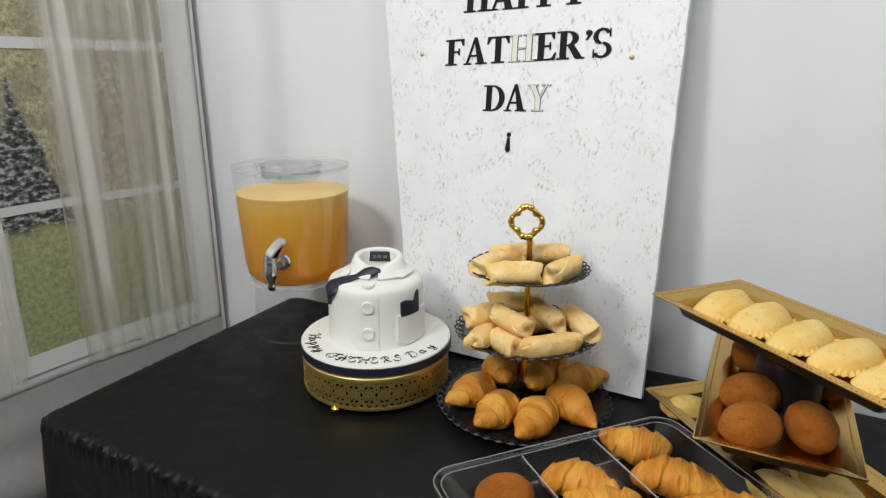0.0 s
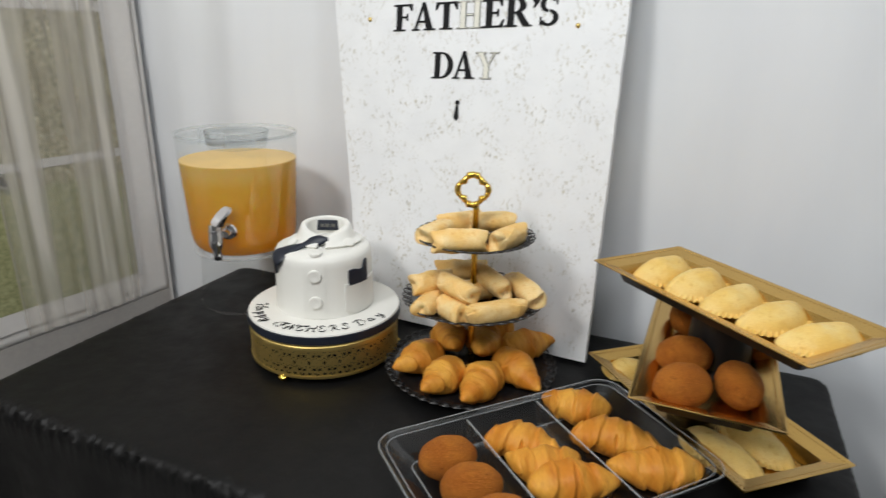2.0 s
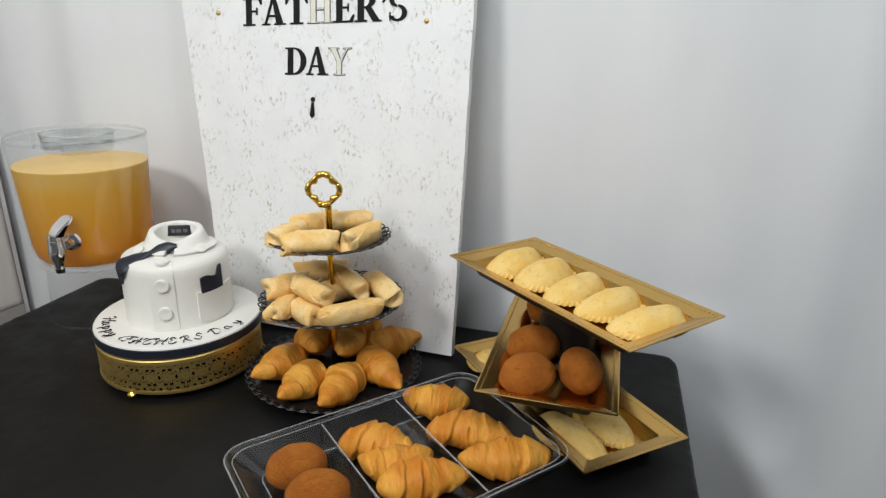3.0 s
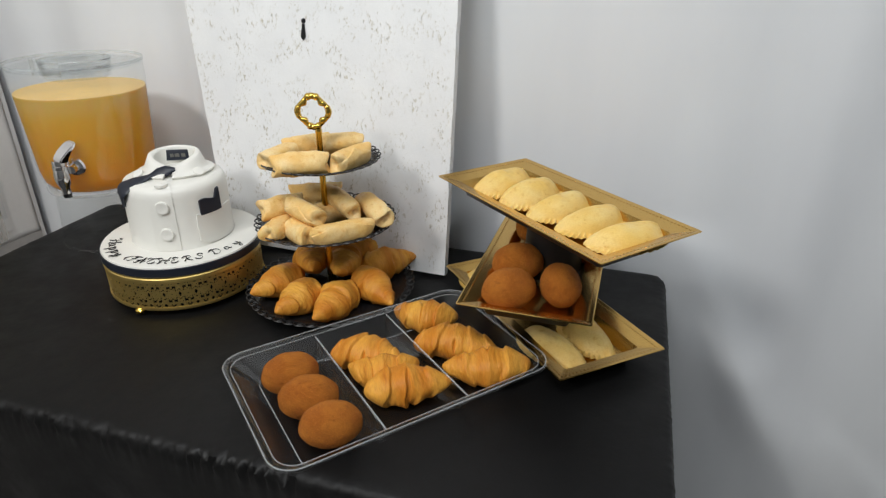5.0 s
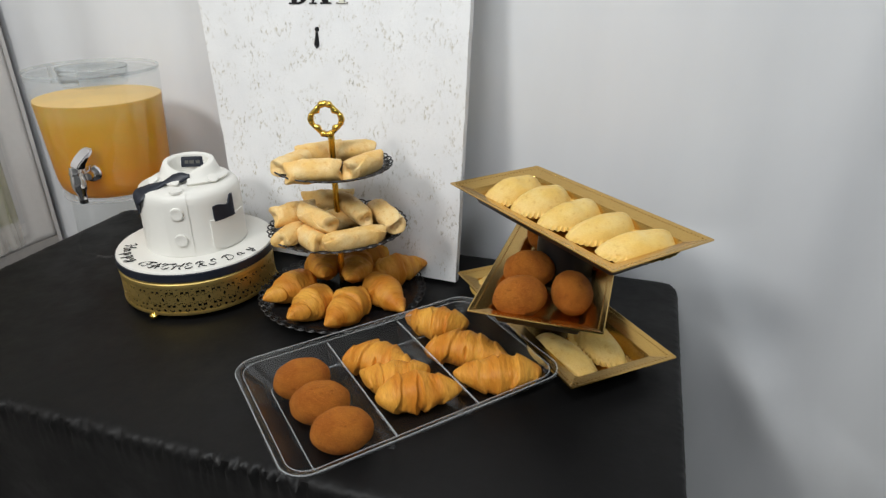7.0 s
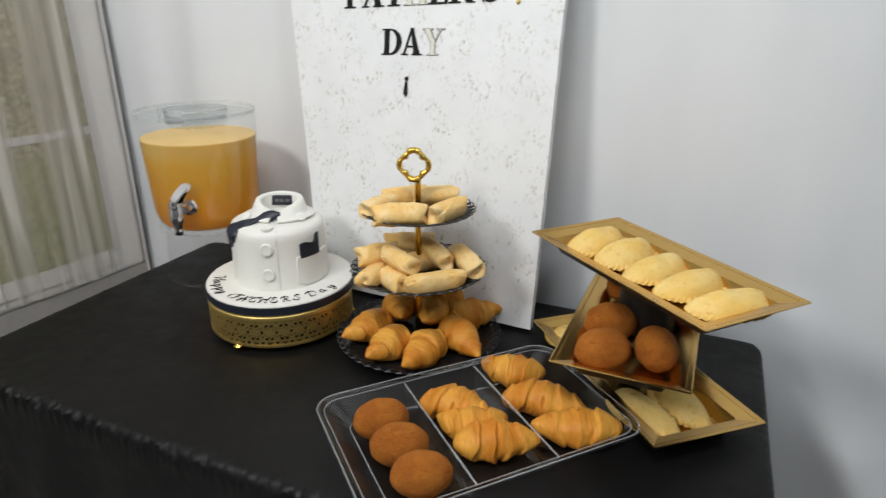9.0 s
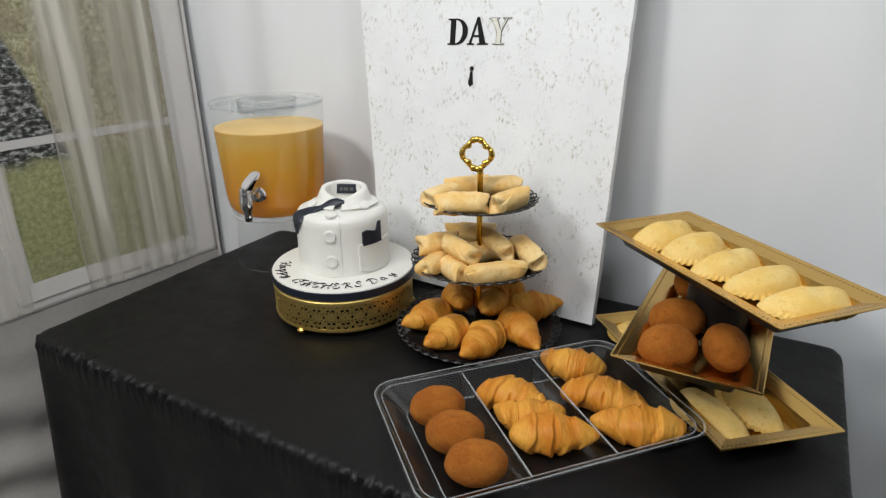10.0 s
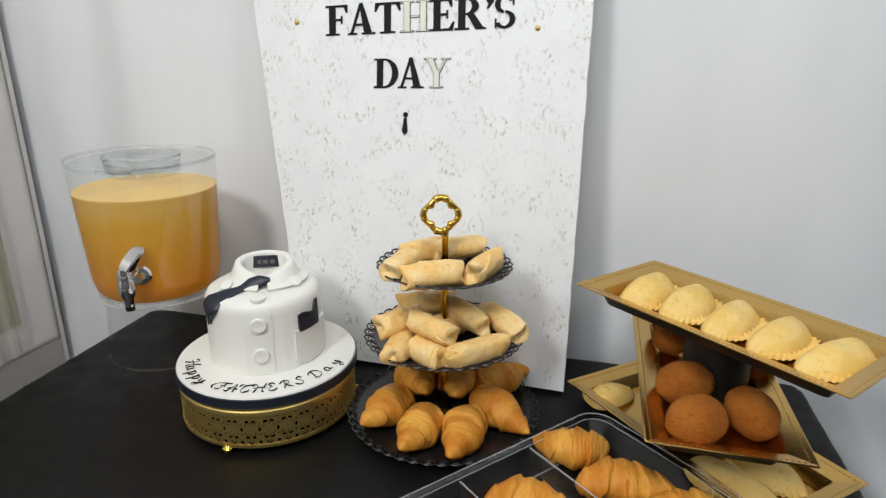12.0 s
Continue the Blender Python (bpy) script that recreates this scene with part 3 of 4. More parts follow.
def tablecloth():
    """A thin plastic cloth: flat top, rolled edge with crinkles along the front, skirts in loose folds."""
    r, n = 0.03, 14
    per = []
    for cx, cy, a0 in ((TW, 0, 0), (0, 0, 90), (0, -TD, 180), (TW, -TD, 270)):
        px, py = (cx - r if cx else r), (cy - r if cy == 0 else cy + r)
        per += [(px + r * math.cos(radians(a0 + 90 * i / n)), py + r * math.sin(radians(a0 + 90 * i / n))) for i in range(n + 1)]
    dense = []
    for i, a in enumerate(per):
        b = per[(i + 1) % len(per)]
        k = max(1, int(math.dist(a, b) / 0.0035))
        dense += [(a[0] + (b[0] - a[0]) * j / k, a[1] + (b[1] - a[1]) * j / k) for j in range(k)]
    N = len(dense)
    run, total = [], 0
    for i in range(N):
        run.append(total)
        total += math.dist(dense[i], dense[(i + 1) % N])
    steps = [(-0.02, 0), (-0.010, -0.0005), (-0.004, -0.003), (0, -0.009), (0.002, -0.016), (0.003, -0.03), (0.004, -0.06), (0.005, -0.12), (0.006, -0.2), (0.007, -0.32), (0.008, -0.48), (0.009, -0.69)]
    bm, rings = bmesh.new(), []
    for out, dz in steps:
        ring = []
        for i in range(N):
            (x0, y0), (x1, y1) = dense[i - 1], dense[(i + 1) % N]
            t = Vector((x1 - x0, y1 - y0)).normalized()
            nx, ny = t.y, -t.x
            s = run[i]
            front = 1 if dense[i][1] < -TD + 0.012 else 0.25
            crink = front * (noise.noise((s * 125, dz * 90, 0)) * 0.6 + noise.noise((s * 240, dz * 160, 4)) * 0.4) * (0.6 + 0.8 * noise.noise((s * 6, 0, 9)))
            near = math.exp(-((dz + 0.008) / 0.014) ** 2) if out > -0.006 else 0
            hang = max(0, -dz - 0.03)
            fold = hang * (0.045 * math.sin(s * 24 + 2 * noise.noise((s * 3, 0, 1))) + 0.04 * noise.noise((s * 9, dz * 2, 7)))
            corner = max(0, 1 - min(math.dist(dense[i], (cx, cy)) for cx in (0, TW) for cy in (0, -TD)) / 0.09)
            fold += hang * 0.10 * corner * (1 if dense[i][0] < TW / 2 else 0.6)
            fold += hang * 0.05 if dense[i][0] > TW - 0.04 else 0
            o = out + 0.016 * crink * near + fold
            o = min(o, 0.045) if dense[i][1] > -0.02 else o
            ring.append(bm.verts.new((dense[i][0] + nx * o, dense[i][1] + ny * o, TH + dz + 0.010 * crink * near)))
        rings.append(ring)
    for a, b in zip(rings, rings[1:]):
        for i in range(N):
            bm.faces.new((a[i], a[(i + 1) % N], b[(i + 1) % N], b[i]))
    bm.faces.new(rings[0])
    ob = part("tablecloth", bm, M_CLOTH, m=TAB, sharp=60)
    tagged(ob, "black plastic tablecloth with crinkled front edge over the table", "tablecloth")


tablecloth()

# ---- sign board ----
LEAN_BACK = 9.8
SIGN = pose(0.507, 0.985, 0.757, -LEAN_BACK, 0, -27.23)   # x along the board, z up its face, -y to the room


def sign_board():
    t = thing("sign_board", SIGN, "tall flecked white greeting board leaning against the drape", "sign")
    th = 0.018
    xs0, xs1, xt0, xt1, h = -0.608, -0.127, -0.790, -0.140, 1.02

    def f(u, v):
        k = v
        l, r = xs0 + (xt0 - xs0) * k, xs1 + (xt1 - xs1) * k
        l += 0.002 * noise.noise((0, k * 25, 0))
        r += 0.0015 * noise.noise((3, k * 25, 0))
        return (l + (r - l) * u, 0, h * k)

    bm = sheet(f, 24, 40)
    g = bmesh.ops.extrude_face_region(bm, geom=bm.faces[:])
    for v in g["geom"]:
        if isinstance(v, bmesh.types.BMVert):
            v.co.y += th
    part("panel", bm, M_BOARD, t)

    def place(text, x, z, cap, width, turn, inks):
        """Letters side by side over a width, each a part of the board."""
        gap = -0.015
        total = sum(GLYPHS[ch][0] for ch in text) + gap * (len(text) - 1)
        k = width / total
        at = 0
        for ch, ink in zip(text, inks):
            m = pose(x, -0.0004, z, 90) @ pose(0, 0, 0, 0, 0, turn) @ Matrix.Translation((at * k, 0, 0)) @ Matrix.Diagonal((k, cap, 1, 1))
            if ink == "g":
                rim = part("letter", glyph(ch, 0.0012), M_OUTLINE, t, "champagne glitter letter with a dark outline", m)
                part("letter_face", glyph(ch, 0.0012, -0.020), M_GLITTER, rim, "", Matrix.Translation((0, 0, 0.0008)))
            else:
                part("letter", glyph(ch, 0.0014), M_INK, t, "black serif letter", m)
            at += GLYPHS[ch][0] + gap

    zq = 1 / math.cos(radians(LEAN_BACK))
    place("HAPPY", -0.546, (1.415 - 0.757) * zq, 0.05, 0.245, 1.6, "bbbbb")
    place("FATHER\u2019S", -0.577, (1.317 - 0.757) * zq, 0.049, 0.327, 2.6, "bbbgbbbb")
    place("DAY", -0.486, (1.234 - 0.757) * zq, 0.048, 0.134, 1.5, "bbg")
    # the little necktie
    bm = lathe([(0, 0.0012), (0.0042, 0.0012), (0.0045, 0), (0, 0)], 16, centre=(0, 0.034, 0))
    vs = [(-0.0022, 0.029), (0.0022, 0.029), (0.0052, 0.006), (0.0, 0.0), (-0.0052, 0.006)]
    loft([[(a, b, 0) for a, b in vs], [(a, b, 0.0014) for a, b in vs]], bm=bm)
    part("necktie_sticker", bm, M_INK, t, "black necktie shape", pose(-0.427, -0.0008, (1.159 - 0.757) * zq, 90))
    for x, z in ((-0.633, 1.339), (-0.216, 1.331)):
        bm = lathe([(0, 0.0036), (0.0023, 0.0032), (0.0040, 0.0016), (0.0042, 0), (0, 0)], 18)
        part("pin", bm, M_GOLDMATT, t, "round gold pin", pose(x, -0.0005, (z - 0.757) * zq, 90))


sign_board()


# ---- drinks dispenser ----
def dispenser():
    cz = 0.872
    t = thing("drink_dispenser", pose(-0.287, 1.345, 0.753), "clear acrylic drink dispenser full of orange juice", "dispenser")
    b = cz - 0.753
    part("base", lathe([(0.104, 0.0), (0.100, 0.004), (0.094, b - 0.006), (0.098, b)], 72), M_CLEAR, t, "clear plastic base")
    outer = [(0.0, b), (0.075, b), (0.097, b + 0.006), (0.1065, b + 0.018), (0.1105, b + 0.040), (0.1160, b + 0.14), (0.1200, b + 0.245)]
    jar = part("jar", lathe(outer, 96), M_CLEAR, t, "tapered clear jar")
    part("jar_rim", lathe([(0.1182, b + 0.242), (0.1208, b + 0.242), (0.1214, b + 0.245), (0.1208, b + 0.2475), (0.119, b + 0.2475), (0.1182, b + 0.245), (0.1182, b + 0.242)], 96), M_GLASS, jar)
    part("moulding", lathe([(0.086, b - 0.004), (0.104, b - 0.001), (0.105, b + 0.002), (0.102, b + 0.004), (0.086, b - 0.004)], 72), M_GLASS, jar)
    top = 0.191
    liquid = [(0.0, 0.003), (0.070, 0.003), (0.093, 0.008), (0.1035, 0.020), (0.1080, 0.041), (0.1135, 0.14), (0.1162, top - 0.001), (0.115, top), (0.0, top)]
    part("juice", lathe(liquid, 96), M_JUICE, t, "cloudy orange juice", Matrix.Translation((0, 0, b)))
    # added thin disc of paler colour that gives the juice surface its tone
    part("surface_disc", lathe([(0, 0.0005), (0.112, 0.0002), (0.1158, 0.0006), (0.1158, 0.0012), (0.112, 0.0018), (0, 0.0026)], 72), M_JUICETOP, t, "added paler disc over the juice surface", Matrix.Translation((0, 0, b + top)))
    # lid: flat disc with a recessed grip well and its ribs
    z = b + 0.236
    lid = part("lid", lathe([(0.062, z), (0.1165, z), (0.1165, z + 0.003), (0.062, z + 0.003), (0.062, z)], 72), M_CLEAR, t, "clear lid with a sunken grip")
    well = lathe([(0.0, z - 0.022), (0.056, z - 0.022), (0.060, z - 0.018), (0.062, z + 0.004), (0.0645, z + 0.012), (0.062, z + 0.012), (0.058, z - 0.014)], 48)
    part("well", well, M_CLEAR, lid)
    part("well_rim", tube([(0.063 * math.cos(a), 0.063 * math.sin(a), z + 0.012) for a in np.linspace(0, 2 * math.pi, 48, endpoint=False)], 0.0016, 6, True), M_GLASS, lid)
    for x, y, a in ((-0.045, -0.042, 40), (-0.018, -0.060, 75), (-0.070, -0.02, 15)):
        part("rib", block(0.0025, 0.03, 0.030, pose(x, y, z + 0.002, 0, 0, a), 0.0008), M_GLASS, lid)
    # chrome tap on the side towards the room
    yaw = math.degrees(math.atan2(-0.110, 0.001)) + 90
    tap = part("tap", lathe([(0, 0), (0.016, 0), (0.0175, 0.003), (0.015, 0.007), (0.009, 0.009), (0.007, 0.024), (0, 0.024)], 32), M_CHROME, t, "chrome tap with a lever", pose(0.0, 0, 0, 0, 0, yaw) @ pose(0, -0.1095, b + 0.066, 90))
    tm = pose(0.0, 0, 0, 0, 0, yaw) @ pose(-0.016, -0.138, b + 0.066)
    part("valve", lathe([(0, 0.022), (0.0085, 0.022), (0.0095, 0.019), (0.0095, 0.012), (0.0105, 0.011), (0.0105, 0.006), (0.0095, 0.005), (0.0105, 0.001), (0.0115, -0.010), (0.010, -0.022), (0.0068, -0.030), (0.0065, -0.042), (0, -0.042)], 32), M_CHROME, t, "", tm @ Matrix.Diagonal((1.25, 1.25, 1.0, 1)))
    part("nozzle", lathe([(0, -0.040), (0.0078, -0.040), (0.0072, -0.050), (0.0045, -0.0505), (0, -0.047)], 24), M_BLACK, t, "black nozzle", tm)
    lev = loft([[(x * w, y * d - off, z) for x, y in ((-1, -1), (1, -1), (1, 1), (-1, 1))] for w, d, off, z in ((0.0075, 0.008, 0, 0.020), (0.0085, 0.0085, 0, 0.030), (0.0095, 0.006, -0.006, 0.045), (0.0095, 0.004, -0.016, 0.060), (0.006, 0.003, -0.020, 0.067))])
    bmesh.ops.bevel(lev, geom=lev.edges[:], offset=0.0018, segments=2, affect="EDGES")
    part("lever", lev, M_CHROME, t, "", tm @ pose(0, 0, 0.003, -6, 14, -28) @ Matrix.Diagonal((1.15, 1.1, 0.8, 1)))
    for ob in t.children_recursive:
        if ob.data.materials[0] in (M_CLEAR, M_GLASS):
            ob.visible_shadow = False


dispenser()


# ---- cake and its stand ----
def cake_stand():
    t = thing("cake_stand", pose(-0.080, 1.106, 0.753), "round matt gold cake stand with pierced filigree band", "cake stand")
    r, z0, z1 = 0.1325, 0.012, 0.068
    part("top", lathe([(0, z1 - 0.003), (r - 0.002, z1 - 0.003), (r + 0.001, z1 - 0.004), (r + 0.0022, z1 - 0.001), (r + 0.001, z1 + 0.001), (0, z1 + 0.001)], 96), M_GOLDMATT, t)
    for z in (z0, z1 - 0.006):
        part("band", lathe([(r - 0.0012, z - 0.003), (r + 0.0014, z - 0.003), (r + 0.002, z), (r + 0.0014, z + 0.003), (r - 0.0012, z + 0.003), (r - 0.0012, z - 0.003)], 96), M_GOLDMATT, t)
    # filigree: a row of eight-petalled flowers between two offset rows cut by the bands
    bm = bmesh.new()
    cells = 33
    cw = 2 * math.pi * r / cells
    mid, lo, hi = (z0 + z1) / 2 - 0.001, z0 + 0.001, z1 - 0.007

    def bar(x0, y0, x1, y1, w):
        dx, dy = x1 - x0, y1 - y0
        l = math.hypot(dx, dy)
        nx, ny = -dy / l * w, dx / l * w
        ring = []
        for x, y in ((x0 + nx, y0 + ny), (x0 - nx, y0 - ny), (x1 - nx, y1 - ny), (x1 + nx, y1 + ny)):
            a = x / r
            ring.append([(q * math.cos(a), q * math.sin(a), y) for q in (r - 0.0008, r + 0.0010)])
        loft([[p[0] for p in ring], [p[1] for p in ring]], bm=bm)

    def clip(x, y):
        return x, min(max(y, lo), hi)

    for i in range(cells):
        for j in (-1, 0, 1):
            cx, cy = (i + 0.5 * abs(j)) * cw, mid + j * 0.0205
            for k in range(8):
                a = math.pi / 4 * k + math.pi / 8
                p = [clip(cx + q * math.cos(a + d), cy + q * math.sin(a + d)) for q, d in ((0.0030, 0), (0.0072, 0.27), (0.0112, 0), (0.0072, -0.27))]
                for u, v in zip(p, p[1:] + p[:1]):
                    if math.dist(u, v) > 0.0012 and not (u[1] == v[1] and u[1] in (lo, hi)):
                        bar(*u, *v, 0.00115)
            if j == 0:
                ring = [(cx + 0.0026 * math.cos(a), cy + 0.0026 * math.sin(a)) for a in np.linspace(0, 2 * math.pi, 7)]
                for p, q in zip(ring, ring[1:]):
                    bar(*p, *q, 0.0014)
                bar(cx + cw / 2 - 0.0045, cy, cx + cw / 2, cy + 0.0075, 0.0014)
                bar(cx + cw / 2, cy + 0.0075, cx + cw / 2 + 0.0045, cy, 0.0014)
                bar(cx + cw / 2 - 0.0045, cy, cx + cw / 2, cy - 0.0075, 0.0014)
                bar(cx + cw / 2, cy - 0.0075, cx + cw / 2 + 0.0045, cy, 0.0014)
                for sx in (-1, 1):
                    bar(cx + sx * 0.0105, cy, cx + sx * (cw / 2 - 0.0045), cy, 0.0016)
                    for sy in (-1, 1):
                        bar(cx + sx * 0.0072, cy + sy * 0.0072, cx + sx * cw / 2, cy + sy * 0.0135, 0.0018)
                for sy in (-1, 1):
                    bar(cx, cy + sy * 0.0105, cx, cy + sy * 0.021, 0.0016)
    tagged(part("filigree", bm, M_GOLDMATT, t, "pierced gold filigree"), kind="stuff")
    for k in range(3):
        a = radians(-114 + 120 * k)
        bm = lathe([(0, 0), (0.004, 0.0008), (0.0068, 0.004), (0.0068, 0.0075), (0.004, 0.0105), (0.003, 0.0125), (0, 0.0125)], 20)
        part("foot", bm, M_GOLD, t, "", pose(0.1318 * math.cos(a), 0.1318 * math.sin(a), 0) @ Matrix.Diagonal((1.2, 1.2, 1.0, 1)))


cake_stand()


def cake():
    cx, cy = -0.080, 1.114
    t = thing("cake_board", pose(cx, cy, 0.8222), "round white cake board with navy edge and piped greeting", "cake board")
    part("edge_ribbon", lathe([(0.1372, 0.0), (0.1386, 0.001), (0.1386, 0.0145), (0.1372, 0.0155), (0.1372, 0.0)], 96), M_NAVY, t, "navy ribbon")
    part("board_icing", lathe([(0, 0), (0.1367, 0), (0.1372, 0.0155), (0.1357, 0.0178), (0, 0.0185)], 96), M_ICING, t)
    # piped script round the front of the board
    for word, a0, a1 in (("Happy", 190, 221), ("FATHERS", 238, 296), ("Day", 310, 332)):
        n = len(word)
        for i, chh in enumerate(word):
            a = a0 + (a1 - a0) * i / (n - 1)
            bm = piped(chh, 0.0215 if chh.isupper() else 0.0195, 0.00085)
            w = (min(v.co.x for v in bm.verts) + max(v.co.x for v in bm.verts)) / 2
            part("piped_letter", bm, M_INK, t, "", pose(0.116 * math.cos(radians(a)), 0.116 * math.sin(radians(a)), 0.0188, 0, 0, a + 90) @ Matrix.Translation((-w, -0.007, 0)))

    R, H = 0.0880, 0.112
    c = thing("shirt_cake", pose(-0.081, 1.128, 0.8405), "white fondant cake shaped like a shirt with collar", "cake")
    part("body", lathe([(0, 0), (R + 0.001, 0), (R, 0.004), (R - 0.001, H - 0.022), (R - 0.0018, H - 0.011), (R - 0.006, H - 0.0035), (R - 0.014, H), (R - 0.035, H + 0.0015), (0.03, H + 0.004), (0, H + 0.004)], 96), M_ICING, c, sharp=70)

    def onside(a, z, lift):
        """A point on the cake's skin: a in degrees, z above its foot; past the shoulder it runs inwards over the top."""
        prof = [(R, 0.0), (R - 0.001, H - 0.022), (R - 0.0018, H - 0.011), (R - 0.006, H - 0.0035), (R - 0.014, H), (R - 0.045, H + 0.002), (0.02, H + 0.004)]
        lens = [math.dist(p, q) for p, q in zip(prof, prof[1:])]
        k, rest = 0, z
        while k < len(lens) - 1 and rest > lens[k]:
            rest -= lens[k]
            k += 1
        f = rest / lens[k]
        r = prof[k][0] + (prof[k + 1][0] - prof[k][0]) * f
        zz = prof[k][1] + (prof[k + 1][1] - prof[k][1]) * f
        n = Vector((prof[k + 1][1] - prof[k][1], -(prof[k + 1][0] - prof[k][0]))).normalized()
        r, zz = r + n.x * lift, zz + n.y * lift
        return (r * math.cos(radians(a)), r * math.sin(radians(a)), zz)

    def patch(name, a0, a1, z0, z1, lift, material, label="", edge=None, nu=16, nv=20):
        """A fondant patch with rounded borders, lying on the cake's skin."""
        def f(u, v):
            uu, vv = min(max((u - 0.06) / 0.88, 0), 1), min(max((v - 0.05) / 0.9, 0), 1)
            l = lift if 0.05 < u < 0.95 and 0.04 < v < 0.96 else -0.0006
            z = z0 + (z1 - z0) * vv
            w = edge(uu, vv) if edge else (0, 0)
            return onside(a0 + (a1 - a0) * uu + w[0], z + w[1], l)
        return part(name, sheet(f, nu, nv), material, c, label, sharp=80)

    patch("placket", -105, -79, 0.001, 0.125, 0.0016, M_ICING, "", lambda u, v: (0, 0))
    for z in (0.032, 0.080, 0.121):
        p, q = Vector(onside(-91, z, 0.0015)), Vector(onside(-91, z, 0.01))
        m = look(p, p + (p - q))
        b = part("button", lathe([(0, 0.0036), (0.0065, 0.0036), (0.0080, 0.0042), (0.0106, 0.0036), (0.0114, 0.001), (0.0114, -0.001), (0, -0.001)], 32), M_ICING, c, "", m)
        for sx in (-1, 1):
            for sy in (-1, 1):
                part("stitch_hole", lathe([(0, 0.0041), (0.0007, 0.0041), (0.0008, 0.0034), (0, 0.0034)], 8), M_ICING, b, "", pose(0.002 * sx, 0.002 * sy, 0))
    patch("pocket", -58, -6, 0.003, 0.060, 0.0028, M_ICING, "", lambda u, v: (0, -0.008 * (1 - v) * abs(2 * u - 1) ** 3 * -1))
    patch("pocket_square", -53, -25, 0.057, 0.083, 0.0034, M_NAVY, "navy pocket square", lambda u, v: (0, v * (0.0022 * math.sin(u * 7) + 0.012 * max(0, min(1, (u - 0.72) * 8)))))

    # necktie: from the collar's front, pinched, then a blade thrown over the shoulder and down the side
    def ribbon(name, pts, label=""):
        line = curve_through([p[:3] for p in pts], 8)
        n = len(line) - 1

        def f(u, v):
            i = round(u * n)
            q = u * (len(pts) - 1)
            k = min(int(q), len(pts) - 2)
            w = pts[k][3] + (pts[k + 1][3] - pts[k][3]) * (q - k)
            along = (line[min(i + 1, n)] - line[max(i - 1, 0)]).normalized()
            lean = max(0.62, min(1, 0.62 + (0.112 - line[i].z) / 0.03))
            out = Vector((line[i].x, line[i].y, 0)).normalized() * lean + Vector((0, 0, 1 - 0.8 * lean))
            side = along.cross(out).normalized()
            out = side.cross(along).normalized()
            th = 2 * math.pi * v
            return line[i] + side * (w * math.cos(th)) + out * (0.0032 * math.sin(th) + 0.0008 * math.sin(i * 0.25))
        return part(name, sheet(f, n, 14, wrap_v=True), M_NAVY, c, label, sharp=80)

    ribbon("tie_knot", [(0.014, -0.030, 0.127, 0.004), (0.000, -0.032, 0.126, 0.010), (-0.014, -0.034, 0.123, 0.011), (-0.028, -0.038, 0.119, 0.0055)], "navy fondant tie")
    ribbon("tie_blade", [(-0.024, -0.037, 0.120, 0.004), (-0.036, -0.042, 0.1165, 0.0075), (-0.052, -0.049, 0.1135, 0.013), (-0.067, -0.053, 0.106, 0.017), (-0.0735, -0.053, 0.097, 0.0160), (-0.0755, -0.0505, 0.085, 0.009), (-0.0752, -0.0485, 0.070, 0.0008)], "navy fondant tie")

    # turned-down collar, open in front, with the label inside the neck
    def collar_pt(u, v):
        a = radians(-84 + 348 * u)                     # from one front point round the back to the other
        fr = abs(2 * u - 1) ** 2.2
        rin, rtop, rout = 0.025 + 0.003 * fr, 0.030 + 0.002 * fr, 0.052 + 0.009 * fr
        top = 0.037 - 0.020 * fr
        prof = [(rin, 0.0), (rin + 0.001, top * 0.6), (rin + 0.002, top - 0.003), (rtop, top), (rtop + 0.006, top - 0.002), (rout - 0.010, 0.009), (rout, 0.0045), (rout - 0.002, 0.001), (rout - 0.008, -0.002)]
        k = v * (len(prof) - 1)
        i = min(int(k), len(prof) - 2)
        f = k - i
        r, z = prof[i][0] + (prof[i + 1][0] - prof[i][0]) * f, prof[i][1] + (prof[i + 1][1] - prof[i][1]) * f
        return (0.004 + r * 1.2 * math.cos(a), 0.012 + r * math.sin(a), H + 0.002 + z)

    bm = sheet(collar_pt, 72, 32)
    bmesh.ops.holes_fill(bm, edges=[e for e in bm.edges if e.is_boundary])
    part("collar", bm, M_ICING, c, "", sharp=80)
    for s in (-1, 1):
        part("collar_button", lathe([(0, 0.002), (0.006, 0.003), (0.009, 0.002), (0.0095, 0), (0, 0)], 24), M_ICING, c, "", pose(0.050 * s, -0.024, H + 0.0085, 26, 20 * s, 0))
    part("neck_label", block(0.042, 0.004, 0.019, pose(0.004, 0.0345, H + 0.0225, -8), 0.001), M_NAVY, c, "navy label inside the collar")
    for x, w in ((-0.010, 0.006), (-0.001, 0.008), (0.010, 0.007)):
        part("label_mark", block(w, 0.0006, 0.006, pose(0.004 + x, 0.0321, H + 0.0225, -8)), M_OUTLINE, c, "grey mark")
    part("neck_filling", lathe([(0, 0.008), (0.029, 0.006), (0.031, 0), (0, 0)], 32), M_ICING, c, "", pose(0, 0.010, H))


cake()

# ---- tiered stand ----
AXIS = (0.186, 1.024)


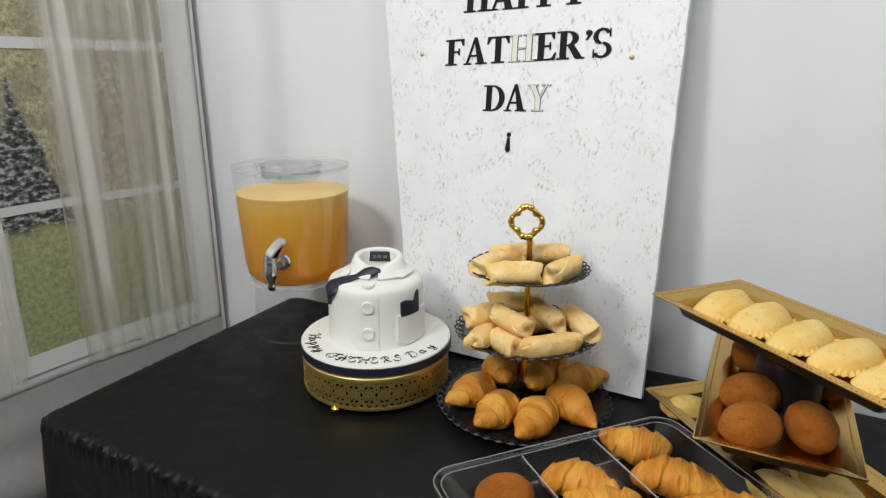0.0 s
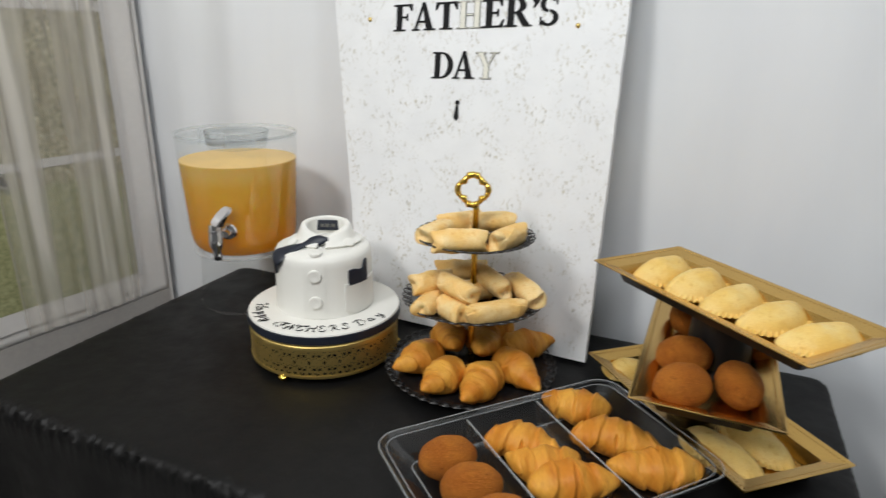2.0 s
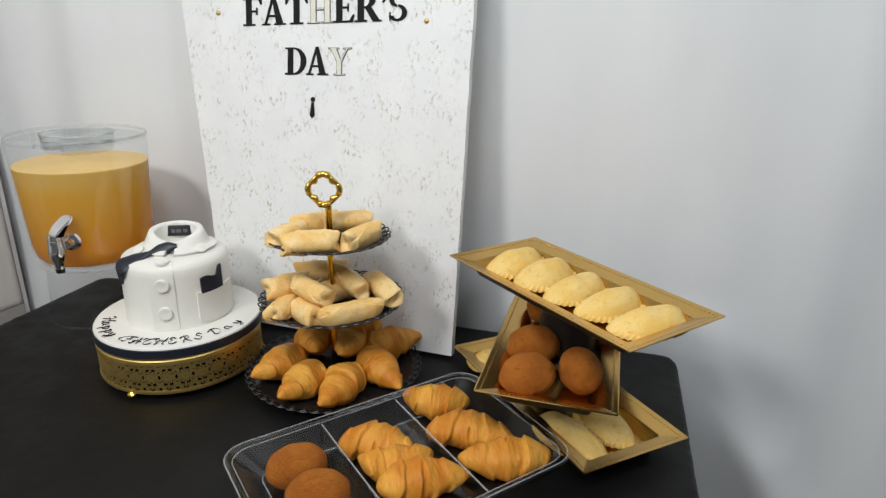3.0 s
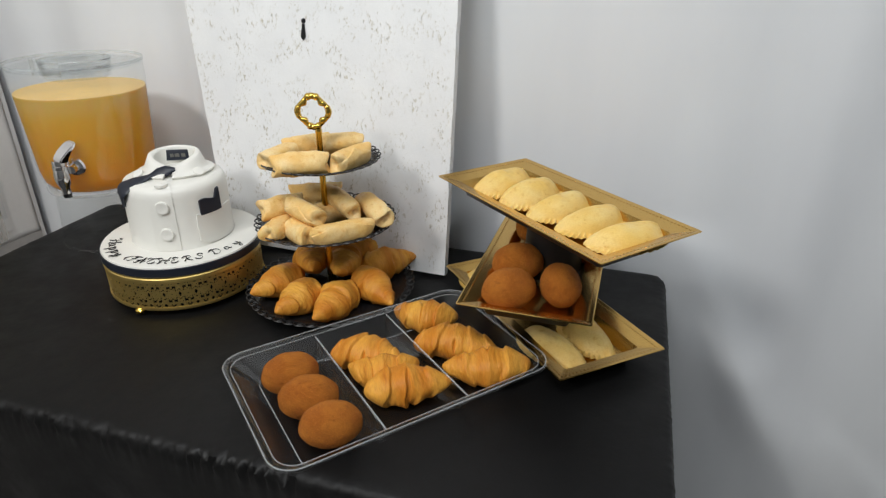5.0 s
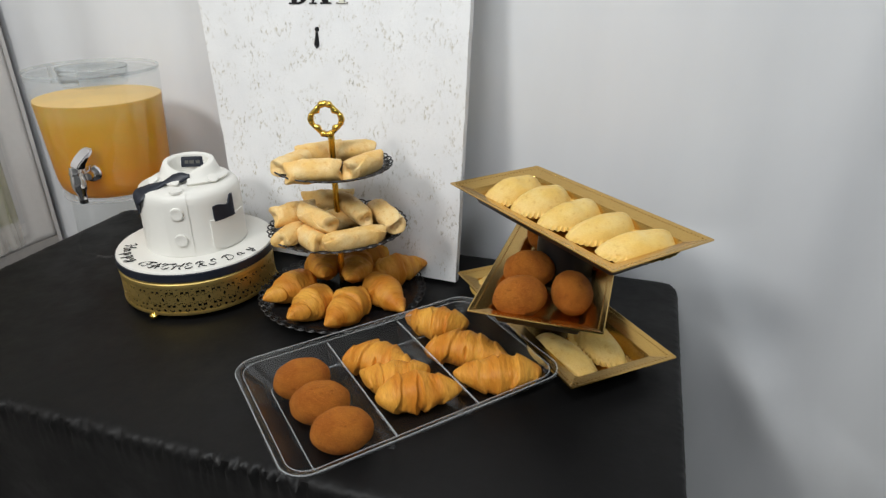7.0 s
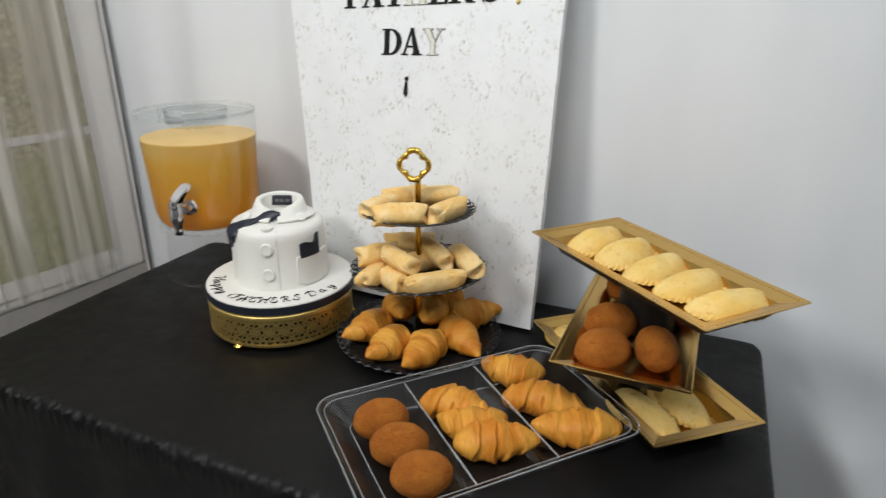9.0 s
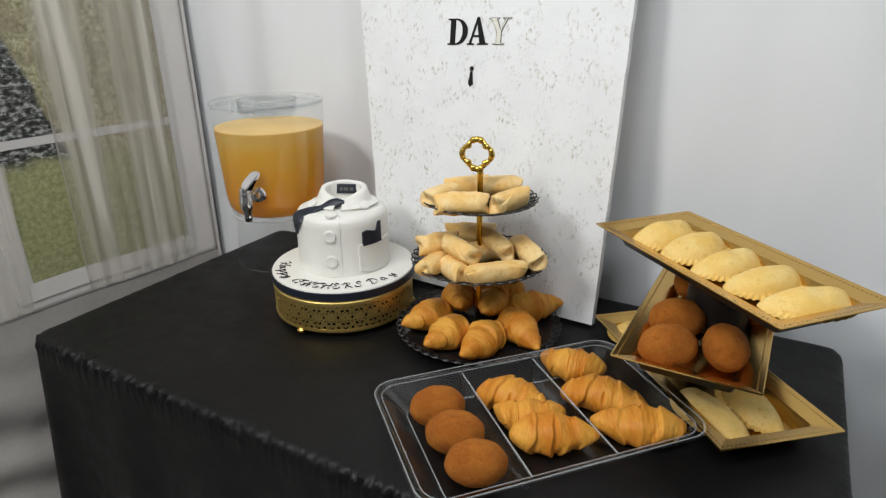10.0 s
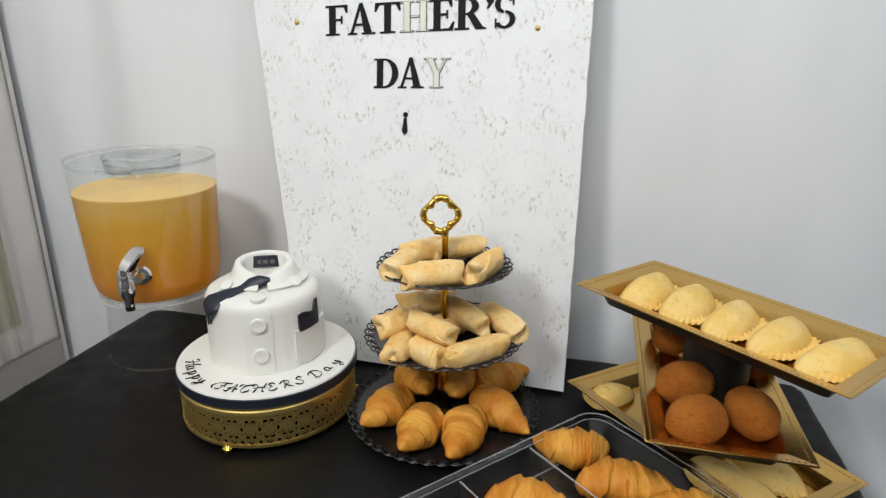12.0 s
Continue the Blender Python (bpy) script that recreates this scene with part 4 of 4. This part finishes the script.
def tier_stand():
    t = thing("tiered_stand", pose(AXIS[0], AXIS[1], 0.753), "three-tier black lace plate stand with gold handle", "tiered stand")
    for r, z in ((0.1475, 0.002), (0.1175, 0.129), (0.0965, 0.2375)):
        n = int(2 * math.pi * r / 0.020)
        plate = part("plate", lathe([(0, 0.001), (r * 0.62, 0.001), (r * 0.72, 0.003), (r - 0.012, 0.0095), (r - 0.0115, 0.0115), (r * 0.72, 0.0055), (r * 0.60, 0.0035), (0, 0.0035)], 96), M_BLACK, t, "glossy black scalloped plate", pose(0, 0, z))
        bm = bmesh.new()
        for k in range(n):
            a = 2 * math.pi * k / n
            c = Vector(((r - 0.006) * math.cos(a), (r - 0.006) * math.sin(a), 0.0125))
            ux, uy = Vector((math.cos(a), math.sin(a), 0.28)), Vector((-math.sin(a), math.cos(a), 0))
            tube([c + ux * 0.0075 * math.cos(b) + uy * 0.0098 * math.sin(b) for b in np.linspace(0, 2 * math.pi, 12, endpoint=False)], 0.0014, 5, True, bm)
            tube([c + ux * (0.0036 * math.cos(b) - 0.001) + uy * 0.0046 * math.sin(b) for b in np.linspace(0, 2 * math.pi, 8, endpoint=False)], 0.0010, 4, True, bm)
        part("lace_rim", bm, M_BLACKMATT, plate)
    part("pole", lathe([(0, 0.004), (0.009, 0.004), (0.009, 0.008), (0.0054, 0.011), (0.0054, 0.124), (0.008, 0.126), (0.008, 0.134), (0.0052, 0.136), (0.0052, 0.233), (0.008, 0.236), (0.008, 0.243), (0.0050, 0.246), (0.0050, 0.290), (0.0055, 0.292), (0.0055, 0.296), (0.0040, 0.299), (0.0045, 0.305), (0, 0.305)], 24), M_GOLD, t, "gold pole")
    # four-lobed handle with small scrolls
    pts = []
    for a in np.linspace(0, 2 * math.pi, 96, endpoint=False):
        q = 0.0192 + 0.0055 * abs(math.cos(2 * a)) ** 0.8
        pts.append((q * math.cos(a), 0, 0.334 + q * math.sin(a)))
    hm = pose(-0.006, 0, -0.009, 0, 0, -8)
    part("handle", tube(pts, lambda s: 0.0045 + 0.0008 * math.cos(s * 16 * math.pi), 10, True), M_GOLD, t, "gold clover-shaped handle", hm)
    for k in range(12):
        a = radians(30 * k + 15)
        q = 0.0192 + 0.0055 * abs(math.cos(2 * a)) ** 0.8
        bm = bmesh.new()
        bmesh.ops.create_icosphere(bm, subdivisions=2, radius=0.0060 if k in (2, 3, 8, 9) else 0.0050)
        part("scroll", bm, M_GOLD, t, "", hm @ Matrix.Translation((q * math.cos(a), 0, 0.334 + q * math.sin(a))))


tier_stand()


# ---- food ----
def food(name, bm, material, label, category, sharp=70):
    ob = part(name, bm, material, sharp=sharp)
    return tagged(ob, label, category)


def roll_mesh(seed, L=0.074, w=0.0168, h=0.0148):
    """A fried spring roll: a wrapped, slightly flattened tube with a pointed flap and ends folded in."""
    def f(u, v):
        e = abs(2 * u - 1)
        side = 1 if u > 0.5 else -1
        if e < 0.86:                                   # the body, up to the end's fold
            q, t = 1.0, e / 0.86
        else:                                          # the tucked end, running inwards
            q, t = max(0.0, 1 - (e - 0.86) / 0.14), 1.0
        a = 2 * math.pi * (v + 0.20 * t)               # the flap's edge runs slanting from both ends to a point in the middle
        c, s = math.cos(a), math.sin(a)
        x = side * L / 2 * t - side * 0.006 * (1 - q) * (1.2 - q)
        k = 1 - 0.10 * t ** 3
        lap = 0.0022 * (1 - v) ** 0.5
        y = math.copysign(abs(c) ** 0.8, c) * (w * k + lap) * q
        z = math.copysign(abs(s) ** 0.8, s) * (h * k + lap) * q
        pinch = max(0, t - 0.72) / 0.28
        y *= 1 + 0.10 * pinch * math.sin(2 * a + seed)
        z *= 1 - 0.24 * pinch * (1 if s > 0 else 0.2)
        x += side * pinch * 0.004 * math.sin(2 * a + seed * 2.1) * q
        if q < 1:
            x += side * 0.0045 * abs(math.sin(a + seed)) * q * (1 - q) * 3
        wob = 0.0011 * noise.noise((x * 70 + seed * 9, y * 60, z * 60)) + 0.0006 * noise.noise((x * 220 + seed, y * 160, z * 160))
        return (x, y + wob, z + wob)
    return sheet(f, 64, 48, wrap_v=True)


def croissant_mesh(seed, L=0.108, R=0.0285, bend=0.18, turns=2.3, skew=0.18):
    """A croissant: a bent spindle wound in a few overlapping layers, thicker at one end."""
    def f(u, v):
        t = 2 * u - 1
        a = 2 * math.pi * v
        e = abs(t)
        r = R * max(0.0, 1 - e ** 2.2) ** 0.60 * (1 - 0.10 * e) * (1 - skew * t)
        ph = e * turns * (1 + 0.12 * math.sin(seed + 3 * t)) + 0.32 * math.sin(a + seed) + 0.14 * math.sin(2 * a + 2 * seed) + 0.25 * noise.noise((t * 2, math.cos(a) * 1.2, seed + math.sin(a)))
        ph %= 1.0
        saw = ph / 0.86 if ph < 0.86 else (1 - ph) / 0.14
        saw = 0.5 * saw + 0.5 * saw * saw * (3 - 2 * saw)
        amp = 0.17 + 0.08 * noise.noise((t * 4, seed, math.cos(a)))
        r *= 1 + (amp * (0.5 - saw) + 0.007 * math.sin(ph * 26)) * min(1, (1 - e) * 6)
        r *= 1 + 0.12 * noise.noise((t * 2.4 + seed * 5, math.cos(a), math.sin(a))) + 0.03 * noise.noise((t * 14 + seed, 4 * math.cos(a), 4 * math.sin(a)))
        x = t * L / 2
        y = -bend * L * t * t + r * math.cos(a) * 1.08
        z = r * math.sin(a) * 0.90
        return (x, y + bend * L * 0.3, max(z, -R * 0.70))
    return sheet(f, 110, 44, wrap_v=True)


def egg_mesh(seed):
    bm = bmesh.new()
    bmesh.ops.create_icosphere(bm, subdivisions=5, radius=1)
    for v in bm.verts:
        p = v.co.copy()
        d = 1 + 0.035 * noise.noise(p * 2.2 + Vector((seed, 0, 0))) + 0.010 * noise.noise(p * 9 + Vector((seed, 3, 0))) + 0.008 * noise.noise(p * 26) + 0.010 * noise.noise(p * 44)
        v.co = Vector((p.x * 0.039, p.y * 0.033, p.z * 0.0315)) * d
    return bm


def pie_mesh(seed, A=0.060, B=0.052, H=0.034):
    """A half-moon pie: domed, with one folded side and a crimped curved edge."""
    def edge(a):
        c, s = math.cos(a), math.sin(a)
        return (A * math.copysign(abs(c) ** 0.85, c), (B if s > 0 else B * 0.42) * math.copysign(abs(s) ** 0.9, s))

    def f(u, v):
        a = 2 * math.pi * u
        x, y = edge(a)
        crimp = max(0.0, math.sin(a)) ** 0.5
        if v <= 0.8:
            q = v / 0.8
            k = 0.80 * crimp + 0.98 * (1 - crimp)
            z = H * max(0.0, 1 - (q / k) ** 2.6) ** 0.70 + 0.005
            if q > k:
                z = 0.006 + 0.0042 * math.cos(a * 36) * crimp
            g = 1 + (0.030 * math.cos(a * 36) * crimp if q > 0.90 else 0)
            z += (0.005 * noise.noise((x * q * 38 + seed * 7, y * q * 38, 0)) + 0.0015 * noise.noise((x * q * 120, y * q * 120, seed))) * (1 - q * q)
            return (x * q * g, y * q * g, z)
        q = 1 - (v - 0.8) / 0.2
        g = 1 + 0.030 * math.cos(a * 36) * crimp * q
        return (x * q * g, y * q * g, 0.0)
    return sheet(f, 216, 34, wrap_u=True)


ROLLS = [food("spring_roll", roll_mesh(k), M_ROLL, "golden fried spring roll with folded ends", "spring roll", 32) for k in range(3)]
CROISSANTS = [food("croissant", croissant_mesh(k, bend=b), M_CROISSANT, "golden baked croissant with layered ridges", "croissant") for k, b in enumerate((0.14, 0.22, 0.05, 0.10))]
TIPPED = [food("croissant", croissant_mesh(k + 7, 0.118, 0.0285, 0.03, 1.35, 0.42), M_CROISSANT, "golden baked croissant tapering to a point", "croissant") for k in range(3)]
EGGS = [food("scotch_egg", egg_mesh(k * 3.1), M_EGG, "brown breadcrumbed scotch egg, deep fried", "scotch egg") for k in range(2)]
PIES = [food("hand_pie", pie_mesh(k), M_PIE, "pale golden half-moon pie with crimped edge", "pie") for k in range(2)]
used = set()


def serve(kinds, k, m, group):
    src = kinds[k % len(kinds)]
    if src.name in used:
        ob = copy_thing(src, m)
    else:
        used.add(src.name)
        src.matrix_basis = m
        ob = src
    return tagged(ob, group=group)


def scaled(x, y, z, rx, ry, rz, sx, sy=1.0, sz=1.0):
    return pose(x, y, z, rx, ry, rz) @ Matrix.Diagonal((sx, sy, sz, 1))


# x, y, z, heading, length factor, tilt
for k, (x, y, z, a, l, tilt) in enumerate((
        (0.158, 0.966, 1.0105, 6, 1.1, 0), (0.236, 0.988, 1.0105, 48, 1.02, 0), (0.120, 1.012, 1.0105, 56, 0.9, 0),
        (0.160, 1.066, 1.011, 25, 0.95, 0), (0.215, 1.062, 1.014, 14, 1.0, 0))):
    serve(ROLLS, k, scaled(x, y, z, 40 + 70 * k, tilt, a, l), "spring rolls on the top plate")
for k, (x, y, z, a, l, tilt) in enumerate((
        (0.118, 1.008, 0.926, 30, 0.98, 2), (0.157, 0.966, 0.932, -48, 1.1, 5), (0.168, 1.085, 0.918, 2, 1.05, 0),
        (0.217, 1.010, 0.926, -60, 1.05, 6), (0.268, 0.995, 0.919, -66, 1.25, 4), (0.214, 0.942, 0.9025, 20, 1.2, 0),
        (0.113, 0.976, 0.9025, 66, 0.9, 0), (0.148, 0.948, 0.9025, -58, 0.85, 0), (0.236, 1.040, 0.9025, -10, 0.9, 0),
        (0.180, 1.025, 0.9025, 20, 0.9, 0))):
    serve(ROLLS, k + 1, scaled(x, y, z, 55 + 80 * k, tilt, a, l), "spring rolls on the middle plate")
for k, (x, y, z, a, l, tilt) in enumerate((
        (0.094, 1.008, 0.781, 229, 1.0, -4), (0.150, 1.062, 0.795, 278, 1.04, -8), (0.209, 1.046, 0.795, 261, 1.06, -8),
        (0.291, 1.058, 0.782, 23, 0.98, 0), (0.262, 0.966, 0.781, -61, 0.98, 4), (0.193, 0.924, 0.781, 243, 1.0, -4),
        (0.133, 0.945, 0.781, 238, 0.95, -4), (0.226, 1.112, 0.783, 204, 0.9, 0))):
    serve(TIPPED, k, scaled(x, y, z + 0.003, 0, tilt, a, l * 1.0, 0.97, 1.04), "croissants on the bottom plate")


# ---- gold trays ----
def gold_tray(x, y, z, heading, label):
    """Shallow rectangular tray: gold inside with a beaded sloping rim, black underneath. z is its foot."""
    t = thing("serving_tray", pose(x, y, z, 0, 0, heading), label, "tray", "stacked gold trays")
    L, W, h = 0.374, 0.184, 0.030
    inner = [rect_ring(0.300, 0.108, 0.006, 0.0042, 3), rect_ring(0.304, 0.112, 0.006, 0.006, 3), rect_ring(0.322, 0.130, 0.005, h - 0.007, 3), rect_ring(L - 0.003, W - 0.003, 0.003, h + 0.0006, 3), rect_ring(L, W, 0.003, h, 3), rect_ring(L, W, 0.003, h - 0.0012, 3)]
    bm = loft(inner, cap=False)
    bm.faces.new([v for v in list(bm.verts)[:len(inner[0])]])
    part("dish", bm, M_TRAYGOLD, t, sharp=25)
    under = [rect_ring(0.302, 0.110, 0.006, 0, 3), rect_ring(0.308, 0.116, 0.006, 0.001, 3), rect_ring(0.324, 0.132, 0.005, h - 0.010, 3), rect_ring(L - 0.0006, W - 0.0006, 0.003, h - 0.0014, 3)]
    bm = loft(under, cap=False)
    bm.faces.new([v for v in list(bm.verts)[:len(under[0])]])
    part("underside", bm, M_BLACKMATT, t, "black underside", sharp=25)
    bm = bmesh.new()
    lx, ly, step = L / 2 - 0.0075, W / 2 - 0.0075, 0.0062
    spots = [(-lx + i * step, s * ly) for i in range(int(2 * lx / step) + 1) for s in (-1, 1)] + [(s * lx, -ly + i * step) for i in range(int(2 * ly / step) + 1) for s in (-1, 1)]
    for px, py in spots:
        lathe([(0, 0.0013), (0.0011, 0.0010), (0.0018, 0.0), (0.0018, -0.0015)], 6, bm, (px, py, h - 0.0016))
    tagged(part("beading", bm, M_TRAYGOLD, t), kind="stuff")
    return t


gold_tray(0.537, 0.883, 0.7525, 106.5, "gold rectangular tray with beaded rim on the tablecloth")
gold_tray(0.531, 0.878, 0.843, 64.8, "gold rectangular tray with beaded rim, raised in the middle")
gold_tray(0.535, 0.856, 0.944, 113.8, "gold rectangular tray with beaded rim on top")


def pedestal(x, y, z, h, r, label):
    bm = lathe([(0, 0), (r, 0), (r, 0.004), (r * 0.82, 0.010), (r * 0.76, h - 0.010), (r * 0.95, h - 0.003), (r * 0.95, h), (0, h)], 40)
    tagged(part("tray_riser", bm, M_BLACKMATT, m=pose(x, y, z)), label, "riser", "risers between the trays")


pedestal(0.540, 0.905, 0.7567, 0.0863, 0.040, "short black plastic riser under a gold tray")
pedestal(0.546, 0.880, 0.8472, 0.0968, 0.056, "black plastic riser between two gold trays")

for k, (x, y, a) in enumerate(((0.480, 0.974, 212), (0.511, 0.921, 213), (0.542, 0.868, 213), (0.571, 0.811, 208), (0.600, 0.750, 197))):
    serve(PIES, k, scaled(x, y, 0.9560, -7, 0, a, 1.06, 0.92, 0.76), "pies on the top tray")
for k, (x, y, a, s) in enumerate(((0.528, 0.784, 118, 1.0), (0.594, 0.806, 100, 0.98), (0.462, 1.000, 20, 0.7))):
    serve(PIES, k + 1, scaled(x, y, 0.7570, 0, 0, a, s, 1.0, 0.9), "pies on the lowest tray")
for k, (x, y, a) in enumerate(((0.448, 0.770, 12), (0.481, 0.850, 0), (0.524, 0.772, 80), (0.542, 0.985, 60), (0.613, 0.893, 60))):
    serve(EGGS, k, scaled(x, y, 0.8775, 0, 0, a, 1.02, 0.94, 0.96), "scotch eggs on the raised tray")


# ---- clear divided tray ----
PT = pose(0.270, 0.7425, 0.7525, 0, 0, 24.0)


def party_tray():
    t = thing("divided_tray", PT, "clear plastic tray divided in three, holding pastries", "tray")
    L, W, h = 0.404, 0.260, 0.038
    rings = [rect_ring(L - 0.092, W - 0.072, 0.014, 0.0015, 8), rect_ring(L - 0.084, W - 0.064, 0.016, 0.004, 8), rect_ring(L - 0.026, W - 0.026, 0.026, h - 0.004, 8), rect_ring(L - 0.016, W - 0.016, 0.030, h - 0.001, 8), rect_ring(L - 0.004, W - 0.004, 0.034, h, 8), rect_ring(L, W, 0.035, h - 0.003, 8)]
    bm = loft(rings, cap=False)
    bm.faces.new([v for v in list(bm.verts)[:len(rings[0])]])
    dish = part("dish", bm, M_TRAYCLEAR, t, sharp=50)
    part("rim", tube([(x, y, h) for x, y, z in rect_ring(L - 0.004, W - 0.004, 0.034, 0, 10)], 0.0009, 8, True), M_GLASS, t, "thick clear rim")
    part("inner_bead", tube([(x, y, h - 0.003) for x, y, z in rect_ring(L - 0.022, W - 0.022, 0.028, 0, 10)], 0.0007, 6, True), M_GLASS, t)
    part("floor_bead", tube([(x, y, 0.0035) for x, y, z in rect_ring(L - 0.088, W - 0.068, 0.015, 0, 10)], 0.0008, 6, True), M_GLASS, t)
    for x in (-0.0595, 0.0595):
        q = (W - 0.026) / 2
        ring = [(x + s * w, y, z) for s, w, y, z in ((-1, 0.0045, -q + 0.012, 0.003), (-1, 0.0022, -q, h - 0.006), (-1, 0.0022, q, h - 0.006), (-1, 0.0045, q - 0.012, 0.003))]
        ring2 = [(2 * x - p[0], p[1], p[2]) for p in ring]
        bm = loft([ring, ring2])
        part("divider", bm, M_TRAYCLEAR, t, "clear divider")
        part("divider_ridge", tube([(x, -q, h - 0.005), (x, q, h - 0.005)], 0.0012, 8), M_GLASS, t)
    for ob in t.children_recursive:
        ob.visible_shadow = False


party_tray()
for k, (x, y, a) in enumerate(((0.138, 0.741, 14), (0.166, 0.687, 6), (0.196, 0.631, 6))):
    serve(EGGS, k + 1, scaled(x, y, 0.7845, 0, 0, a, 0.98, 0.93, 0.96), "scotch eggs in the divided tray")
for k, (x, y, a, l, z) in enumerate(((0.247, 0.784, -24, 1.05, 0.774), (0.266, 0.741, -3, 0.95, 0.774), (0.297, 0.706, 4, 1.12, 0.776),
                                     (0.339, 0.879, -20, 1.0, 0.775), (0.378, 0.796, -17, 1.13, 0.775), (0.412, 0.732, -4, 1.06, 0.7755))):
    serve(CROISSANTS, k if k < 5 else 2, scaled(x, y, z, 0, 0, a + 180 * (k % 2), l, 1.0, 1.0), "croissants in the divided tray")
